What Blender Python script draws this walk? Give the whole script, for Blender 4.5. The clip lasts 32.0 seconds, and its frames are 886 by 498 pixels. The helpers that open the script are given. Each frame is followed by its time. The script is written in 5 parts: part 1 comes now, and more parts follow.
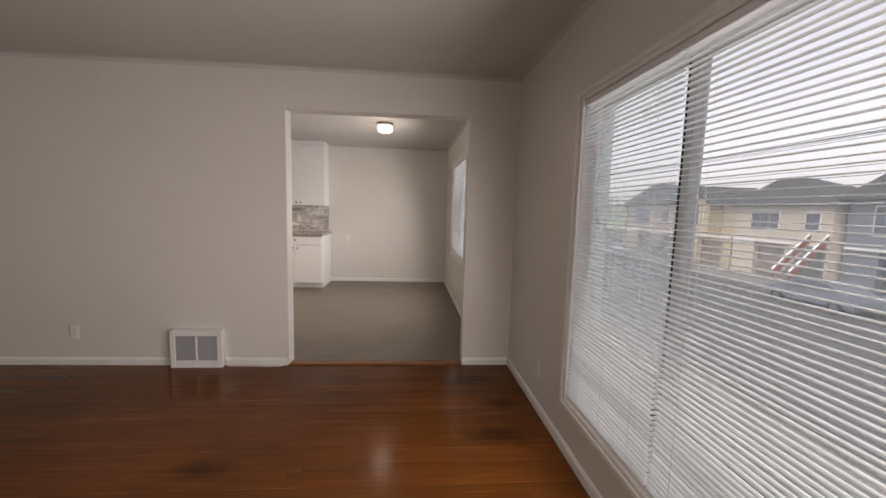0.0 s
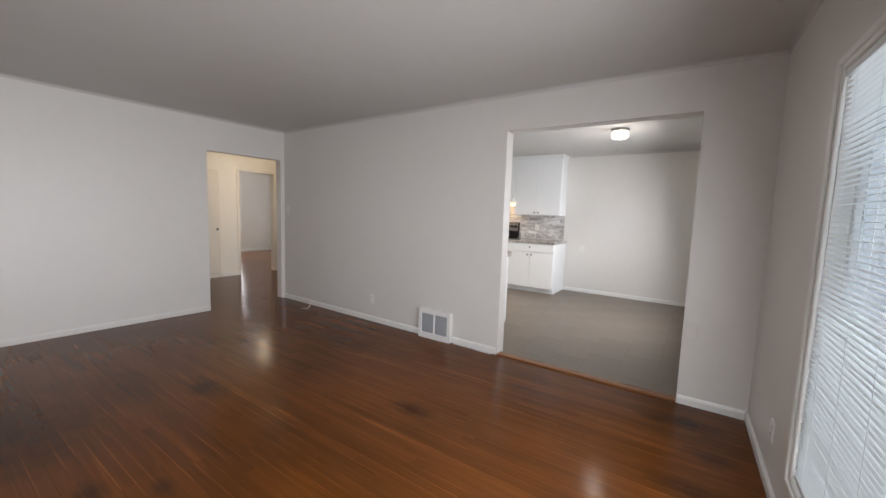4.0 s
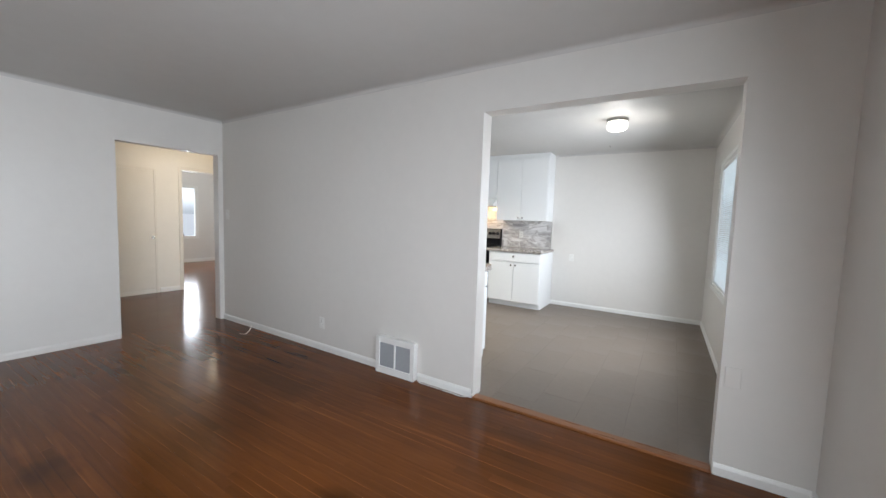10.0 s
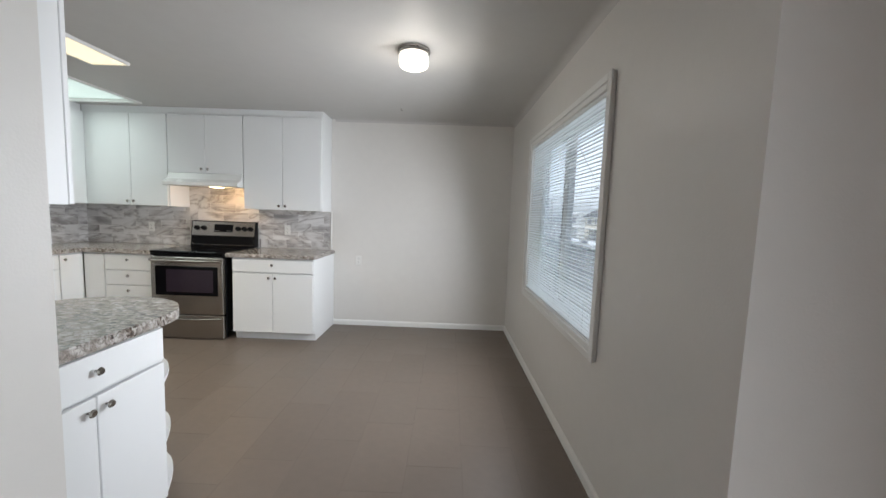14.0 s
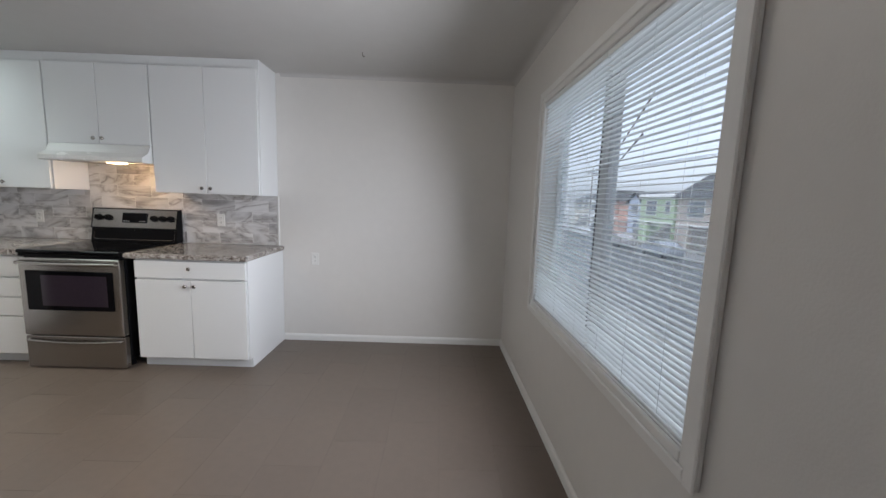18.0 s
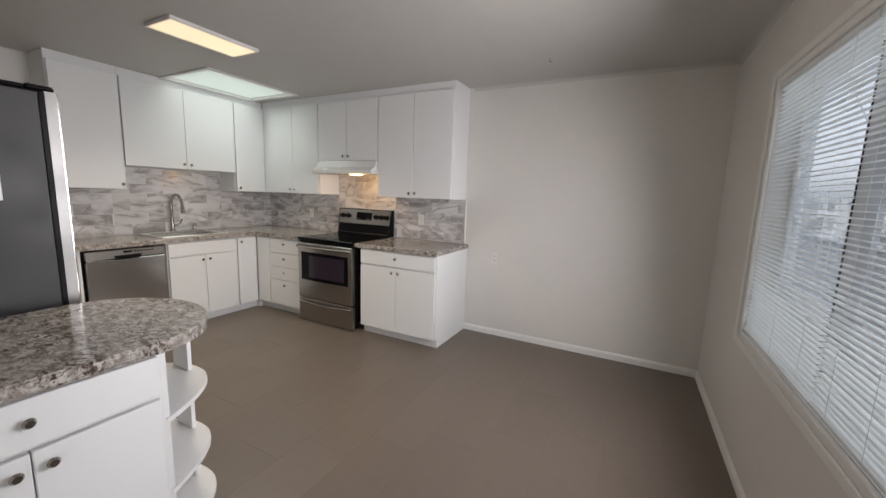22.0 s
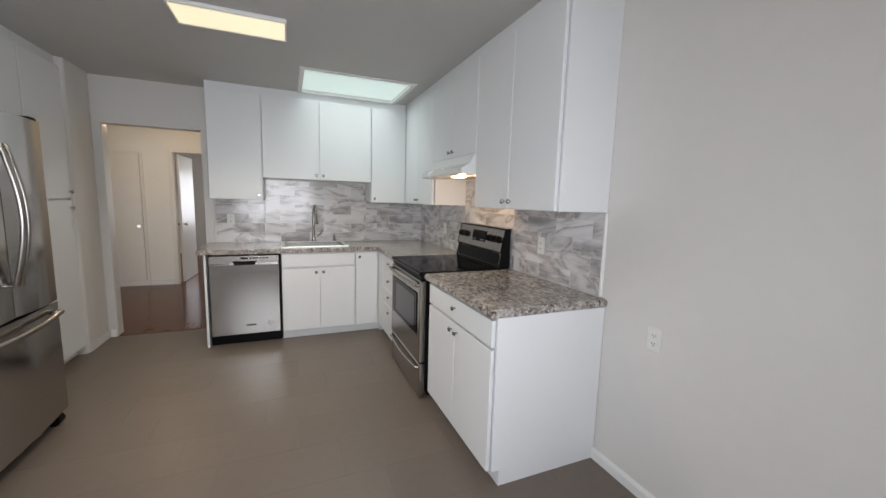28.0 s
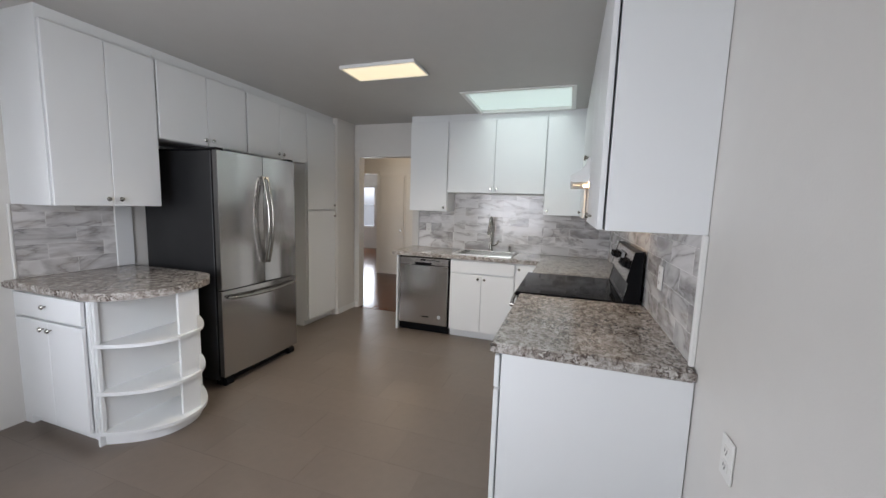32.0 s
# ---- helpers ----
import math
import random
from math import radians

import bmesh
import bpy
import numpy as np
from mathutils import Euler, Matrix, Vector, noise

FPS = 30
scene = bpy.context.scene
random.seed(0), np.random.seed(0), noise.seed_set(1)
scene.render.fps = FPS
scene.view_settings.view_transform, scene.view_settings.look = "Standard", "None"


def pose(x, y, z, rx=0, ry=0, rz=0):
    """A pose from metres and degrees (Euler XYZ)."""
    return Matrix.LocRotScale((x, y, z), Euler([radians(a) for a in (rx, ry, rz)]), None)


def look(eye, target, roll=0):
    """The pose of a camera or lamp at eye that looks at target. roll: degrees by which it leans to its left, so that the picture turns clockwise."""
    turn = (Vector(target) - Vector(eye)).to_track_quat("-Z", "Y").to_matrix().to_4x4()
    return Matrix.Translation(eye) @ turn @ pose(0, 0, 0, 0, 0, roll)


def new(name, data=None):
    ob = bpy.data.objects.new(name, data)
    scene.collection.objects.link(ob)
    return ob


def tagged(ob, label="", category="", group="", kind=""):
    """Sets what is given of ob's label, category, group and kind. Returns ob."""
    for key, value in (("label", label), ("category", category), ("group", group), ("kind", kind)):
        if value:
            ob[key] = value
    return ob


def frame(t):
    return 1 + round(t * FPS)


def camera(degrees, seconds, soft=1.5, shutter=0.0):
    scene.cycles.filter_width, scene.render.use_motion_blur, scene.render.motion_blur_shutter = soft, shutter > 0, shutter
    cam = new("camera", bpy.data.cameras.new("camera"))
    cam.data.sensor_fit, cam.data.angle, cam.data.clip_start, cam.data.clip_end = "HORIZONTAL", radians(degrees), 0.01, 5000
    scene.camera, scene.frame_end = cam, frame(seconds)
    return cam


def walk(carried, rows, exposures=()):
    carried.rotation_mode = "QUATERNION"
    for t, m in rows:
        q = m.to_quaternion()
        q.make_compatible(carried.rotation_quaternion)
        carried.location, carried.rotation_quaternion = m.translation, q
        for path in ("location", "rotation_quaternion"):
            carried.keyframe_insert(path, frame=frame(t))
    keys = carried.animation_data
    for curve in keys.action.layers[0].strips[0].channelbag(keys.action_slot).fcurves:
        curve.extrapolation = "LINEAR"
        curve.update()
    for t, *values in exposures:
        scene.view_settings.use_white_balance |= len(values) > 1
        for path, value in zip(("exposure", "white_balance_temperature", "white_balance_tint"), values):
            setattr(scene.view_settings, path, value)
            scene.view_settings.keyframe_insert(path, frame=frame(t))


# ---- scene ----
cam = camera(99.8, 32.0)
PATH = [
    (0, (0.27, 0.43, 1.366), (0.42, 2.413, 1.155), 1.6),
    (0.5, (0.439, 0.449, 1.322), (0.441, 2.44, 1.126), 1.5),
    (1, (0.534, 0.49, 1.324), (0.374, 2.475, 1.13), 1.7),
    (1.5, (0.595, 0.495, 1.325), (0.251, 2.456, 1.134), 1.8),
    (2, (0.678, 0.464, 1.34), (0.118, 2.374, 1.145), 1.9),
    (2.5, (0.715, 0.447, 1.353), (-0.062, 2.28, 1.153), 1.9),
    (3, (0.702, 0.372, 1.36), (-0.193, 2.15, 1.163), 2.0),
    (3.5, (0.709, 0.352, 1.378), (-0.274, 2.082, 1.177), 2.0),
    (4, (0.721, 0.358, 1.367), (-0.392, 2.008, 1.171), 1.9),
    (4.5, (0.702, 0.342, 1.377), (-0.525, 1.909, 1.178), 2.0),
    (6.5, (0.686, 0.351, 1.373), (-0.862, 1.602, 1.173), 1.9),
    (7, (0.684, 0.352, 1.362), (-0.872, 1.594, 1.165), 1.9),
    (7.5, (0.673, 0.413, 1.359), (-0.87, 1.67, 1.165), 1.9),
    (8, (0.677, 0.551, 1.362), (-0.839, 1.843, 1.178), 1.8),
    (8.5, (0.661, 0.678, 1.36), (-0.8, 2.033, 1.188), 1.8),
    (9, (0.59, 0.813, 1.35), (-0.786, 2.255, 1.183), 1.9),
    (9.5, (0.485, 0.956, 1.363), (-0.751, 2.52, 1.2), 1.9),
    (10, (0.434, 1.114, 1.354), (-0.612, 2.811, 1.195), 1.9),
    (10.5, (0.406, 1.339, 1.368), (-0.469, 3.13, 1.205), 1.8),
    (11, (0.347, 1.557, 1.375), (-0.384, 3.411, 1.21), 1.9),
    (11.5, (0.251, 1.785, 1.389), (-0.312, 3.697, 1.223), 2.0),
    (12, (0.213, 2.015, 1.385), (-0.179, 3.968, 1.216), 2.1),
    (12.5, (0.217, 2.246, 1.381), (-0.058, 4.22, 1.217), 2.0),
    (13, (0.157, 2.486, 1.388), (-0.021, 4.471, 1.221), 2.1),
    (13.5, (0.111, 2.681, 1.392), (0.041, 4.673, 1.22), 2.0),
    (14, (0.129, 2.886, 1.382), (0.098, 4.878, 1.2), 2.0),
    (14.5, (0.149, 3.055, 1.392), (0.118, 5.045, 1.191), 1.9),
    (16.5, (0.071, 3.589, 1.388), (0.102, 5.574, 1.14), 2.0),
    (17, (0.064, 3.694, 1.398), (0.102, 5.678, 1.146), 2.1),
    (17.5, (0.086, 3.768, 1.39), (0.127, 5.751, 1.134), 2.1),
    (18, (0.199, 3.857, 1.387), (0.226, 5.84, 1.129), 2.0),
    (18.5, (0.254, 3.907, 1.389), (0.203, 5.888, 1.123), 2.0),
    (19, (0.267, 3.92, 1.383), (0.125, 5.897, 1.115), 2.1),
    (19.5, (0.303, 3.918, 1.388), (0.038, 5.88, 1.11), 2.0),
    (20, (0.309, 3.885, 1.39), (-0.092, 5.825, 1.111), 2.0),
    (20.5, (0.305, 3.864, 1.403), (-0.238, 5.768, 1.118), 2.0),
    (21, (0.296, 3.842, 1.418), (-0.382, 5.701, 1.126), 1.9),
    (21.5, (0.301, 3.827, 1.42), (-0.502, 5.636, 1.129), 1.9),
    (22, (0.288, 3.814, 1.429), (-0.621, 5.571, 1.134), 1.9),
    (22.5, (0.267, 3.806, 1.43), (-0.733, 5.513, 1.135), 1.8),
    (23, (0.218, 3.803, 1.42), (-0.839, 5.477, 1.129), 1.9),
    (23.5, (0.184, 3.845, 1.41), (-0.902, 5.499, 1.122), 1.8),
    (24, (0.203, 3.99, 1.404), (-0.9, 5.633, 1.118), 1.8),
    (24.5, (0.251, 4.142, 1.396), (-0.89, 5.761, 1.12), 1.8),
    (26.5, (0.292, 5.03, 1.397), (-1.261, 6.262, 1.13), 1.6),
    (27, (0.234, 5.28, 1.418), (-1.426, 6.362, 1.153), 1.7),
    (27.5, (0.22, 5.524, 1.408), (-1.527, 6.463, 1.151), 1.6),
    (28, (0.201, 5.796, 1.408), (-1.631, 6.556, 1.154), 1.6),
    (28.5, (0.147, 6.052, 1.42), (-1.745, 6.648, 1.168), 1.7),
    (29, (0.141, 6.284, 1.403), (-1.788, 6.753, 1.16), 1.8),
    (29.5, (0.153, 6.482, 1.408), (-1.809, 6.783, 1.162), 1.7),
    (30, (0.065, 6.635, 1.403), (-1.917, 6.744, 1.157), 1.8),
    (30.5, (-0.004, 6.752, 1.399), (-1.987, 6.662, 1.155), 1.6),
    (31, (0.003, 6.859, 1.4), (-1.959, 6.558, 1.157), 1.7),
    (31.5, (0.052, 6.905, 1.422), (-1.864, 6.383, 1.18), 1.8),
    (32, (0.162, 6.905, 1.445), (-1.722, 6.277, 1.211), 1.8),
]
EXPOSURES = [
    (0.0, -0.20, 7850, 23),
    (2.0, -0.05, 8800, 23),
    (4.0, 0.35, 6750, 15),
    (7.0, 0.65, 6180, 12),
    (10.0, 0.61, 6330, 11),
    (12.0, 0.35, 6130, 8),
    (14.0, 0.12, 6530, 12),
    (18.0, -0.20, 6400, 15),
    (22.0, -0.24, 7020, 18),
    (24.0, -0.02, 6730, 15),
    (27.0, -0.08, 6600, 15),
    (29.0, -0.21, 6520, 14),
    (32.0, -0.17, 6450, 15),
]
walk(cam, [(t, look(eye, target, roll)) for t, eye, target, roll in PATH], EXPOSURES)

# ---- world and lights ----
world = bpy.data.worlds.new("overcast_sky")
scene.world = world
world.use_nodes = True
wt = world.node_tree
sky = wt.nodes.new("ShaderNodeTexSky")
sky.sky_type = "NISHITA"
sky.sun_disc = False
sky.sun_elevation, sky.sun_rotation = radians(59), radians(236)
sky.air_density, sky.dust_density, sky.ozone_density = 1.3, 2.5, 1.5
haze = wt.nodes.new("ShaderNodeHueSaturation")  # high fog: nearly colourless sky
haze.inputs["Saturation"].default_value = 0.15
haze.inputs["Value"].default_value = 2.05
cool = wt.nodes.new("ShaderNodeVectorMath")
cool.operation = "MULTIPLY"
cool.inputs[1].default_value = (0.86, 0.96, 1.10)
wt.links.new(haze.outputs[0], cool.inputs[0])
wt.links.new(sky.outputs[0], haze.inputs["Color"])
wt.links.new(cool.outputs[0], wt.nodes["Background"].inputs[0])
wt.nodes["Background"].inputs[1].default_value = 0.15

sun = new("sun", bpy.data.lights.new("sun", "SUN"))
sun.data.energy, sun.data.angle, sun.data.color = 1.5, radians(30), (1.0, 0.97, 0.93)
LIVING_DAY, KITCHEN_DAY = 48, 34  # window lamps, watts
SLAT_DAY = 6.2  # watts a square metre, between panes and blinds
sun.matrix_world = look((-12, -4, 24), (0, 4, 0))


def area(name, m, w, h, power, color, spread=180):
    """A rectangular area lamp."""
    d = bpy.data.lights.new(name, "AREA")
    d.spread = radians(spread)
    d.shape, d.size, d.size_y, d.energy, d.color = "RECTANGLE", w, h, power, color
    o = new(name, d)
    o.matrix_world = m
    return o


def bulb(name, p, power, color, r=0.04):
    d = bpy.data.lights.new(name, "POINT")
    d.energy, d.color, d.shadow_soft_size = power, color, r
    o = new(name, d)
    o.location = p
    return o


# ---- materials ----
def mat(name, color, rough=0.5, metal=0.0, vary=0.06, scale=6.0, bump=0.0, bscale=60.0, stretch=(1, 1, 1), spec=0.5, per_object=0.0, coat=0.0, detail=4, rvar=0.12):
    """Principled material with mottled colour at two scales and fine relief."""
    m = bpy.data.materials.new(name)
    m.use_nodes = True
    t = m.node_tree
    b = t.nodes["Principled BSDF"]
    b.inputs["Roughness"].default_value, b.inputs["Metallic"].default_value = rough, metal
    b.inputs["Specular IOR Level"].default_value = spec
    b.inputs["Coat Weight"].default_value = coat
    co = t.nodes.new("ShaderNodeTexCoord")
    mp = t.nodes.new("ShaderNodeMapping")
    mp.inputs["Scale"].default_value = stretch
    t.links.new(co.outputs["Object"], mp.inputs[0])
    n1, n2 = t.nodes.new("ShaderNodeTexNoise"), t.nodes.new("ShaderNodeTexNoise")
    n1.inputs["Scale"].default_value, n2.inputs["Scale"].default_value = scale, scale * 9
    n1.inputs["Detail"].default_value = n2.inputs["Detail"].default_value = detail
    add = t.nodes.new("ShaderNodeMath")
    add.operation = "ADD"
    for k, n in enumerate((n1, n2)):
        t.links.new(mp.outputs[0], n.inputs["Vector"])
        t.links.new(n.outputs["Fac"], add.inputs[k])
    val = t.nodes.new("ShaderNodeMapRange")
    val.inputs["From Min"].default_value, val.inputs["From Max"].default_value = 0.6, 1.4
    val.inputs["To Min"].default_value, val.inputs["To Max"].default_value = 1 - vary, 1 + vary
    t.links.new(add.outputs[0], val.inputs[0])
    hsv = t.nodes.new("ShaderNodeHueSaturation")
    hsv.inputs["Color"].default_value = (*color, 1)
    out = val.outputs[0]
    if per_object:
        info, rng, mul = t.nodes.new("ShaderNodeObjectInfo"), t.nodes.new("ShaderNodeMapRange"), t.nodes.new("ShaderNodeMath")
        rng.inputs["To Min"].default_value, rng.inputs["To Max"].default_value = 1 - per_object, 1 + per_object
        mul.operation = "MULTIPLY"
        t.links.new(info.outputs["Random"], rng.inputs[0])
        t.links.new(rng.outputs[0], mul.inputs[0])
        t.links.new(out, mul.inputs[1])
        out = mul.outputs[0]
    t.links.new(out, hsv.inputs["Value"])
    t.links.new(hsv.outputs[0], b.inputs["Base Color"])
    rr = t.nodes.new("ShaderNodeMapRange")
    rr.inputs["From Min"].default_value, rr.inputs["From Max"].default_value = 0.3, 0.7
    rr.inputs["To Min"].default_value, rr.inputs["To Max"].default_value = rough * (1 - rvar), min(1, rough * (1 + rvar))
    t.links.new(n1.outputs["Fac"], rr.inputs[0])
    t.links.new(rr.outputs[0], b.inputs["Roughness"])
    if bump:
        n3, bp = t.nodes.new("ShaderNodeTexNoise"), t.nodes.new("ShaderNodeBump")
        n3.inputs["Scale"].default_value = bscale
        bp.inputs["Strength"].default_value, bp.inputs["Distance"].default_value = bump, 0.01
        t.links.new(mp.outputs[0], n3.inputs["Vector"])
        t.links.new(n3.outputs["Fac"], bp.inputs["Height"])
        t.links.new(bp.outputs[0], b.inputs["Normal"])
    return m


def glow(name, color, strength):
    m = bpy.data.materials.new(name)
    m.use_nodes = True
    b = m.node_tree.nodes["Principled BSDF"]
    b.inputs["Base Color"].default_value = (0.8, 0.8, 0.78, 1)
    b.inputs["Emission Color"].default_value = (*color, 1)
    b.inputs["Emission Strength"].default_value = strength
    return m


def glass(name, tint=(0.95, 0.97, 0.97), veil=0.0):
    """Clear glass; a share of thin milky scattering imitates bright haze outdoors."""
    m = bpy.data.materials.new(name)
    m.use_nodes = True
    t = m.node_tree
    b = t.nodes["Principled BSDF"]
    b.inputs["Base Color"].default_value = (*tint, 1)
    b.inputs["Transmission Weight"].default_value = 1.0
    b.inputs["Roughness"].default_value, b.inputs["IOR"].default_value = 0.0, 1.02
    if veil:
        scatter, mix, n, r = t.nodes.new("ShaderNodeBsdfTranslucent"), t.nodes.new("ShaderNodeMixShader"), t.nodes.new("ShaderNodeTexNoise"), t.nodes.new("ShaderNodeMapRange")
        scatter.inputs[0].default_value = (0.82, 0.91, 0.93, 1)
        n.inputs["Scale"].default_value, n.inputs["Detail"].default_value = 2.5, 5
        r.inputs["To Min"].default_value, r.inputs["To Max"].default_value = veil * 0.7, veil * 1.3
        t.links.new(n.outputs["Fac"], r.inputs[0])
        t.links.new(r.outputs[0], mix.inputs[0])
        t.links.new(b.outputs[0], mix.inputs[1])
        t.links.new(scatter.outputs[0], mix.inputs[2])
        t.links.new(mix.outputs[0], t.nodes["Material Output"].inputs[0])
    return m


WALL = mat("eggshell_wall_paint", (0.69, 0.672, 0.64), 0.42, vary=0.02, scale=1.5, bump=0.06, bscale=140)
WARM_WALL = mat("warm_hall_paint", (0.78, 0.755, 0.69), 0.45, vary=0.02, scale=1.5, bump=0.06, bscale=140)
COOL_WALL = mat("bedroom_wall_paint", (0.71, 0.70, 0.68), 0.5, vary=0.02, scale=1.5, bump=0.05, bscale=140)
# ceiling colour kept below the walls', standing in for weaker light up there
CEIL = mat("dimmed_matt_ceiling", (0.55, 0.54, 0.52), 0.55, vary=0.025, scale=1.2, bump=0.08, bscale=90)
TRIM = mat("white_trim_paint", (0.78, 0.78, 0.76), 0.35, vary=0.02, scale=3, bump=0.03)
CAB = mat("white_cabinet_paint", (0.785, 0.80, 0.803), 0.40, vary=0.0, scale=2, rvar=0.02, bump=0.012, bscale=220)


WATER_STAINS = ((-0.79, 2.29, 0.1), (-1.15, 0.84, 0.12), (-1.51, 0.8, 0.07), (-2.42, 0.67, 0.3), (-2.22, 1.59, 0.14), (-1.29, 1.01, 0.06), (0.80, 2.56, 0.14), (0.78, 3.29, 0.11), (0.60, 3.22, 0.07), (0.90, 2.92, 0.09))  # x, y, radius of old dark stains


def oak(name, island=False):
    """Varnished red oak: each strip its own tone, long grain, a few dark stains."""
    m = bpy.data.materials.new(name)
    m.use_nodes = True
    t = m.node_tree
    b = t.nodes["Principled BSDF"]
    geo, info = t.nodes.new("ShaderNodeNewGeometry"), t.nodes.new("ShaderNodeObjectInfo")
    rnd = geo.outputs["Random Per Island"] if island else info.outputs["Random"]

    def node(kind, **kw):
        n = t.nodes.new(kind)
        for k, v in kw.items():
            n.inputs[k].default_value = v
        return n

    off = node("ShaderNodeVectorMath")
    off.operation = "MULTIPLY_ADD"
    comb = node("ShaderNodeCombineXYZ")
    for k in range(3):
        t.links.new(rnd, comb.inputs[k])
    t.links.new(comb.outputs[0], off.inputs[0])
    off.inputs[1].default_value = (17.0, 9.0, 5.0)
    t.links.new(geo.outputs["Position"], off.inputs[2])
    mp = node("ShaderNodeMapping")
    mp.inputs["Scale"].default_value = (0.8, 15.0, 1.0)
    t.links.new(off.outputs[0], mp.inputs[0])
    grain = node("ShaderNodeTexNoise", Scale=2.4, Detail=6, Roughness=0.60, Distortion=0.3)
    t.links.new(mp.outputs[0], grain.inputs["Vector"])
    r = t.nodes.new("ShaderNodeValToRGB")
    e = r.color_ramp.elements
    e[0].position, e[0].color = 0.30, (0.104, 0.0322, 0.0068, 1)
    e[1].position, e[1].color = 0.72, (0.138, 0.0455, 0.0098, 1)
    e.new(0.50).color = (0.120, 0.0382, 0.0080, 1)
    t.links.new(grain.outputs["Fac"], r.inputs[0])
    # tone of the strip
    tone = node("ShaderNodeMapRange")
    tone.inputs["To Min"].default_value, tone.inputs["To Max"].default_value = 0.86, 1.14
    t.links.new(rnd, tone.inputs[0])
    # stains and worn patches, not tied to strips
    st = node("ShaderNodeTexNoise", Scale=0.95, Detail=2, Roughness=0.5)
    t.links.new(geo.outputs["Position"], st.inputs["Vector"])
    sr = node("ShaderNodeMapRange")
    sr.inputs["From Min"].default_value, sr.inputs["From Max"].default_value = 0.34, 0.58
    sr.inputs["To Min"].default_value, sr.inputs["To Max"].default_value = 0.74, 1.05
    t.links.new(st.outputs["Fac"], sr.inputs[0])
    mul = node("ShaderNodeMath")
    mul.operation = "MULTIPLY"
    t.links.new(tone.outputs[0], mul.inputs[0])
    t.links.new(sr.outputs[0], mul.inputs[1])
    lane = node("ShaderNodeMapping")  # pale worn streaks along the strips
    lane.inputs["Scale"].default_value = (0.7, 12.0, 1.0)
    t.links.new(geo.outputs["Position"], lane.inputs[0])
    rub = node("ShaderNodeTexNoise", Scale=1.3, Detail=2, Roughness=0.5)
    t.links.new(lane.outputs[0], rub.inputs["Vector"])
    pale, worn = node("ShaderNodeMapRange"), node("ShaderNodeMath")
    pale.inputs["From Min"].default_value, pale.inputs["From Max"].default_value = 0.62, 0.74
    pale.inputs["To Min"].default_value, pale.inputs["To Max"].default_value = 1.0, 1.45
    t.links.new(rub.outputs["Fac"], pale.inputs[0])
    worn.operation = "MULTIPLY"
    t.links.new(mul.outputs[0], worn.inputs[0])
    t.links.new(pale.outputs[0], worn.inputs[1])
    mul = worn
    if not island:  # worn pale lines along the seams between strips
        loc, xyz, edge = node("ShaderNodeTexCoord"), node("ShaderNodeSeparateXYZ"), node("ShaderNodeMapRange")
        t.links.new(loc.outputs["Object"], xyz.inputs[0])
        t.links.new(xyz.outputs["Y"], edge.inputs[0])
        edge.inputs["From Min"].default_value, edge.inputs["From Max"].default_value = 0.006, 0.0
        run, amount, seam, line = node("ShaderNodeTexNoise", Scale=1.6, Detail=3), node("ShaderNodeMapRange"), node("ShaderNodeMath"), node("ShaderNodeMath")
        t.links.new(off.outputs[0], run.inputs["Vector"])
        amount.inputs["From Min"].default_value, amount.inputs["From Max"].default_value = 0.46, 0.66
        amount.inputs["To Min"].default_value, amount.inputs["To Max"].default_value = -0.25, 1.3
        amount.clamp = True
        t.links.new(run.outputs["Fac"], amount.inputs[0])
        seam.operation, line.operation = "MULTIPLY", "MULTIPLY_ADD"
        t.links.new(edge.outputs[0], seam.inputs[0])
        t.links.new(amount.outputs[0], seam.inputs[1])
        t.links.new(seam.outputs[0], line.inputs[0])
        t.links.new(mul.outputs[0], line.inputs[1])
        t.links.new(mul.outputs[0], line.inputs[2])
        mul = line
    warp = node("ShaderNodeTexNoise", Scale=7.0, Detail=1)
    t.links.new(geo.outputs["Position"], warp.inputs["Vector"])
    along = node("ShaderNodeVectorMath")  # stains spread along the strips
    along.operation = "MULTIPLY"
    along.inputs[1].default_value = (0.65, 1.35, 1.0)
    t.links.new(geo.outputs["Position"], along.inputs[0])
    for x, y, size in () if island else WATER_STAINS:
        dist, edge, fall, both = node("ShaderNodeVectorMath"), node("ShaderNodeMath"), node("ShaderNodeMapRange"), node("ShaderNodeMath")
        dist.operation, edge.operation, both.operation = "DISTANCE", "MULTIPLY_ADD", "MULTIPLY"
        dist.inputs[1].default_value = (x * 0.65, y * 1.35, 0.006)
        t.links.new(along.outputs[0], dist.inputs[0])
        t.links.new(warp.outputs["Fac"], edge.inputs[0])
        edge.inputs[1].default_value = size * 1.1
        t.links.new(dist.outputs["Value"], edge.inputs[2])
        fall.inputs["From Min"].default_value, fall.inputs["From Max"].default_value = size * 0.8, size * 1.9
        fall.inputs["To Min"].default_value, fall.inputs["To Max"].default_value = 0.5, 1.0
        t.links.new(edge.outputs[0], fall.inputs[0])
        t.links.new(mul.outputs[0], both.inputs[0])
        t.links.new(fall.outputs[0], both.inputs[1])
        mul = both
    hsv = node("ShaderNodeHueSaturation")
    t.links.new(r.outputs[0], hsv.inputs["Color"])
    t.links.new(mul.outputs[0], hsv.inputs["Value"])
    t.links.new(hsv.outputs[0], b.inputs["Base Color"])
    wear = node("ShaderNodeTexNoise", Scale=3.0, Detail=4)
    t.links.new(geo.outputs["Position"], wear.inputs["Vector"])
    wr = node("ShaderNodeMapRange")
    wr.inputs["From Min"].default_value, wr.inputs["From Max"].default_value = 0.3, 0.7
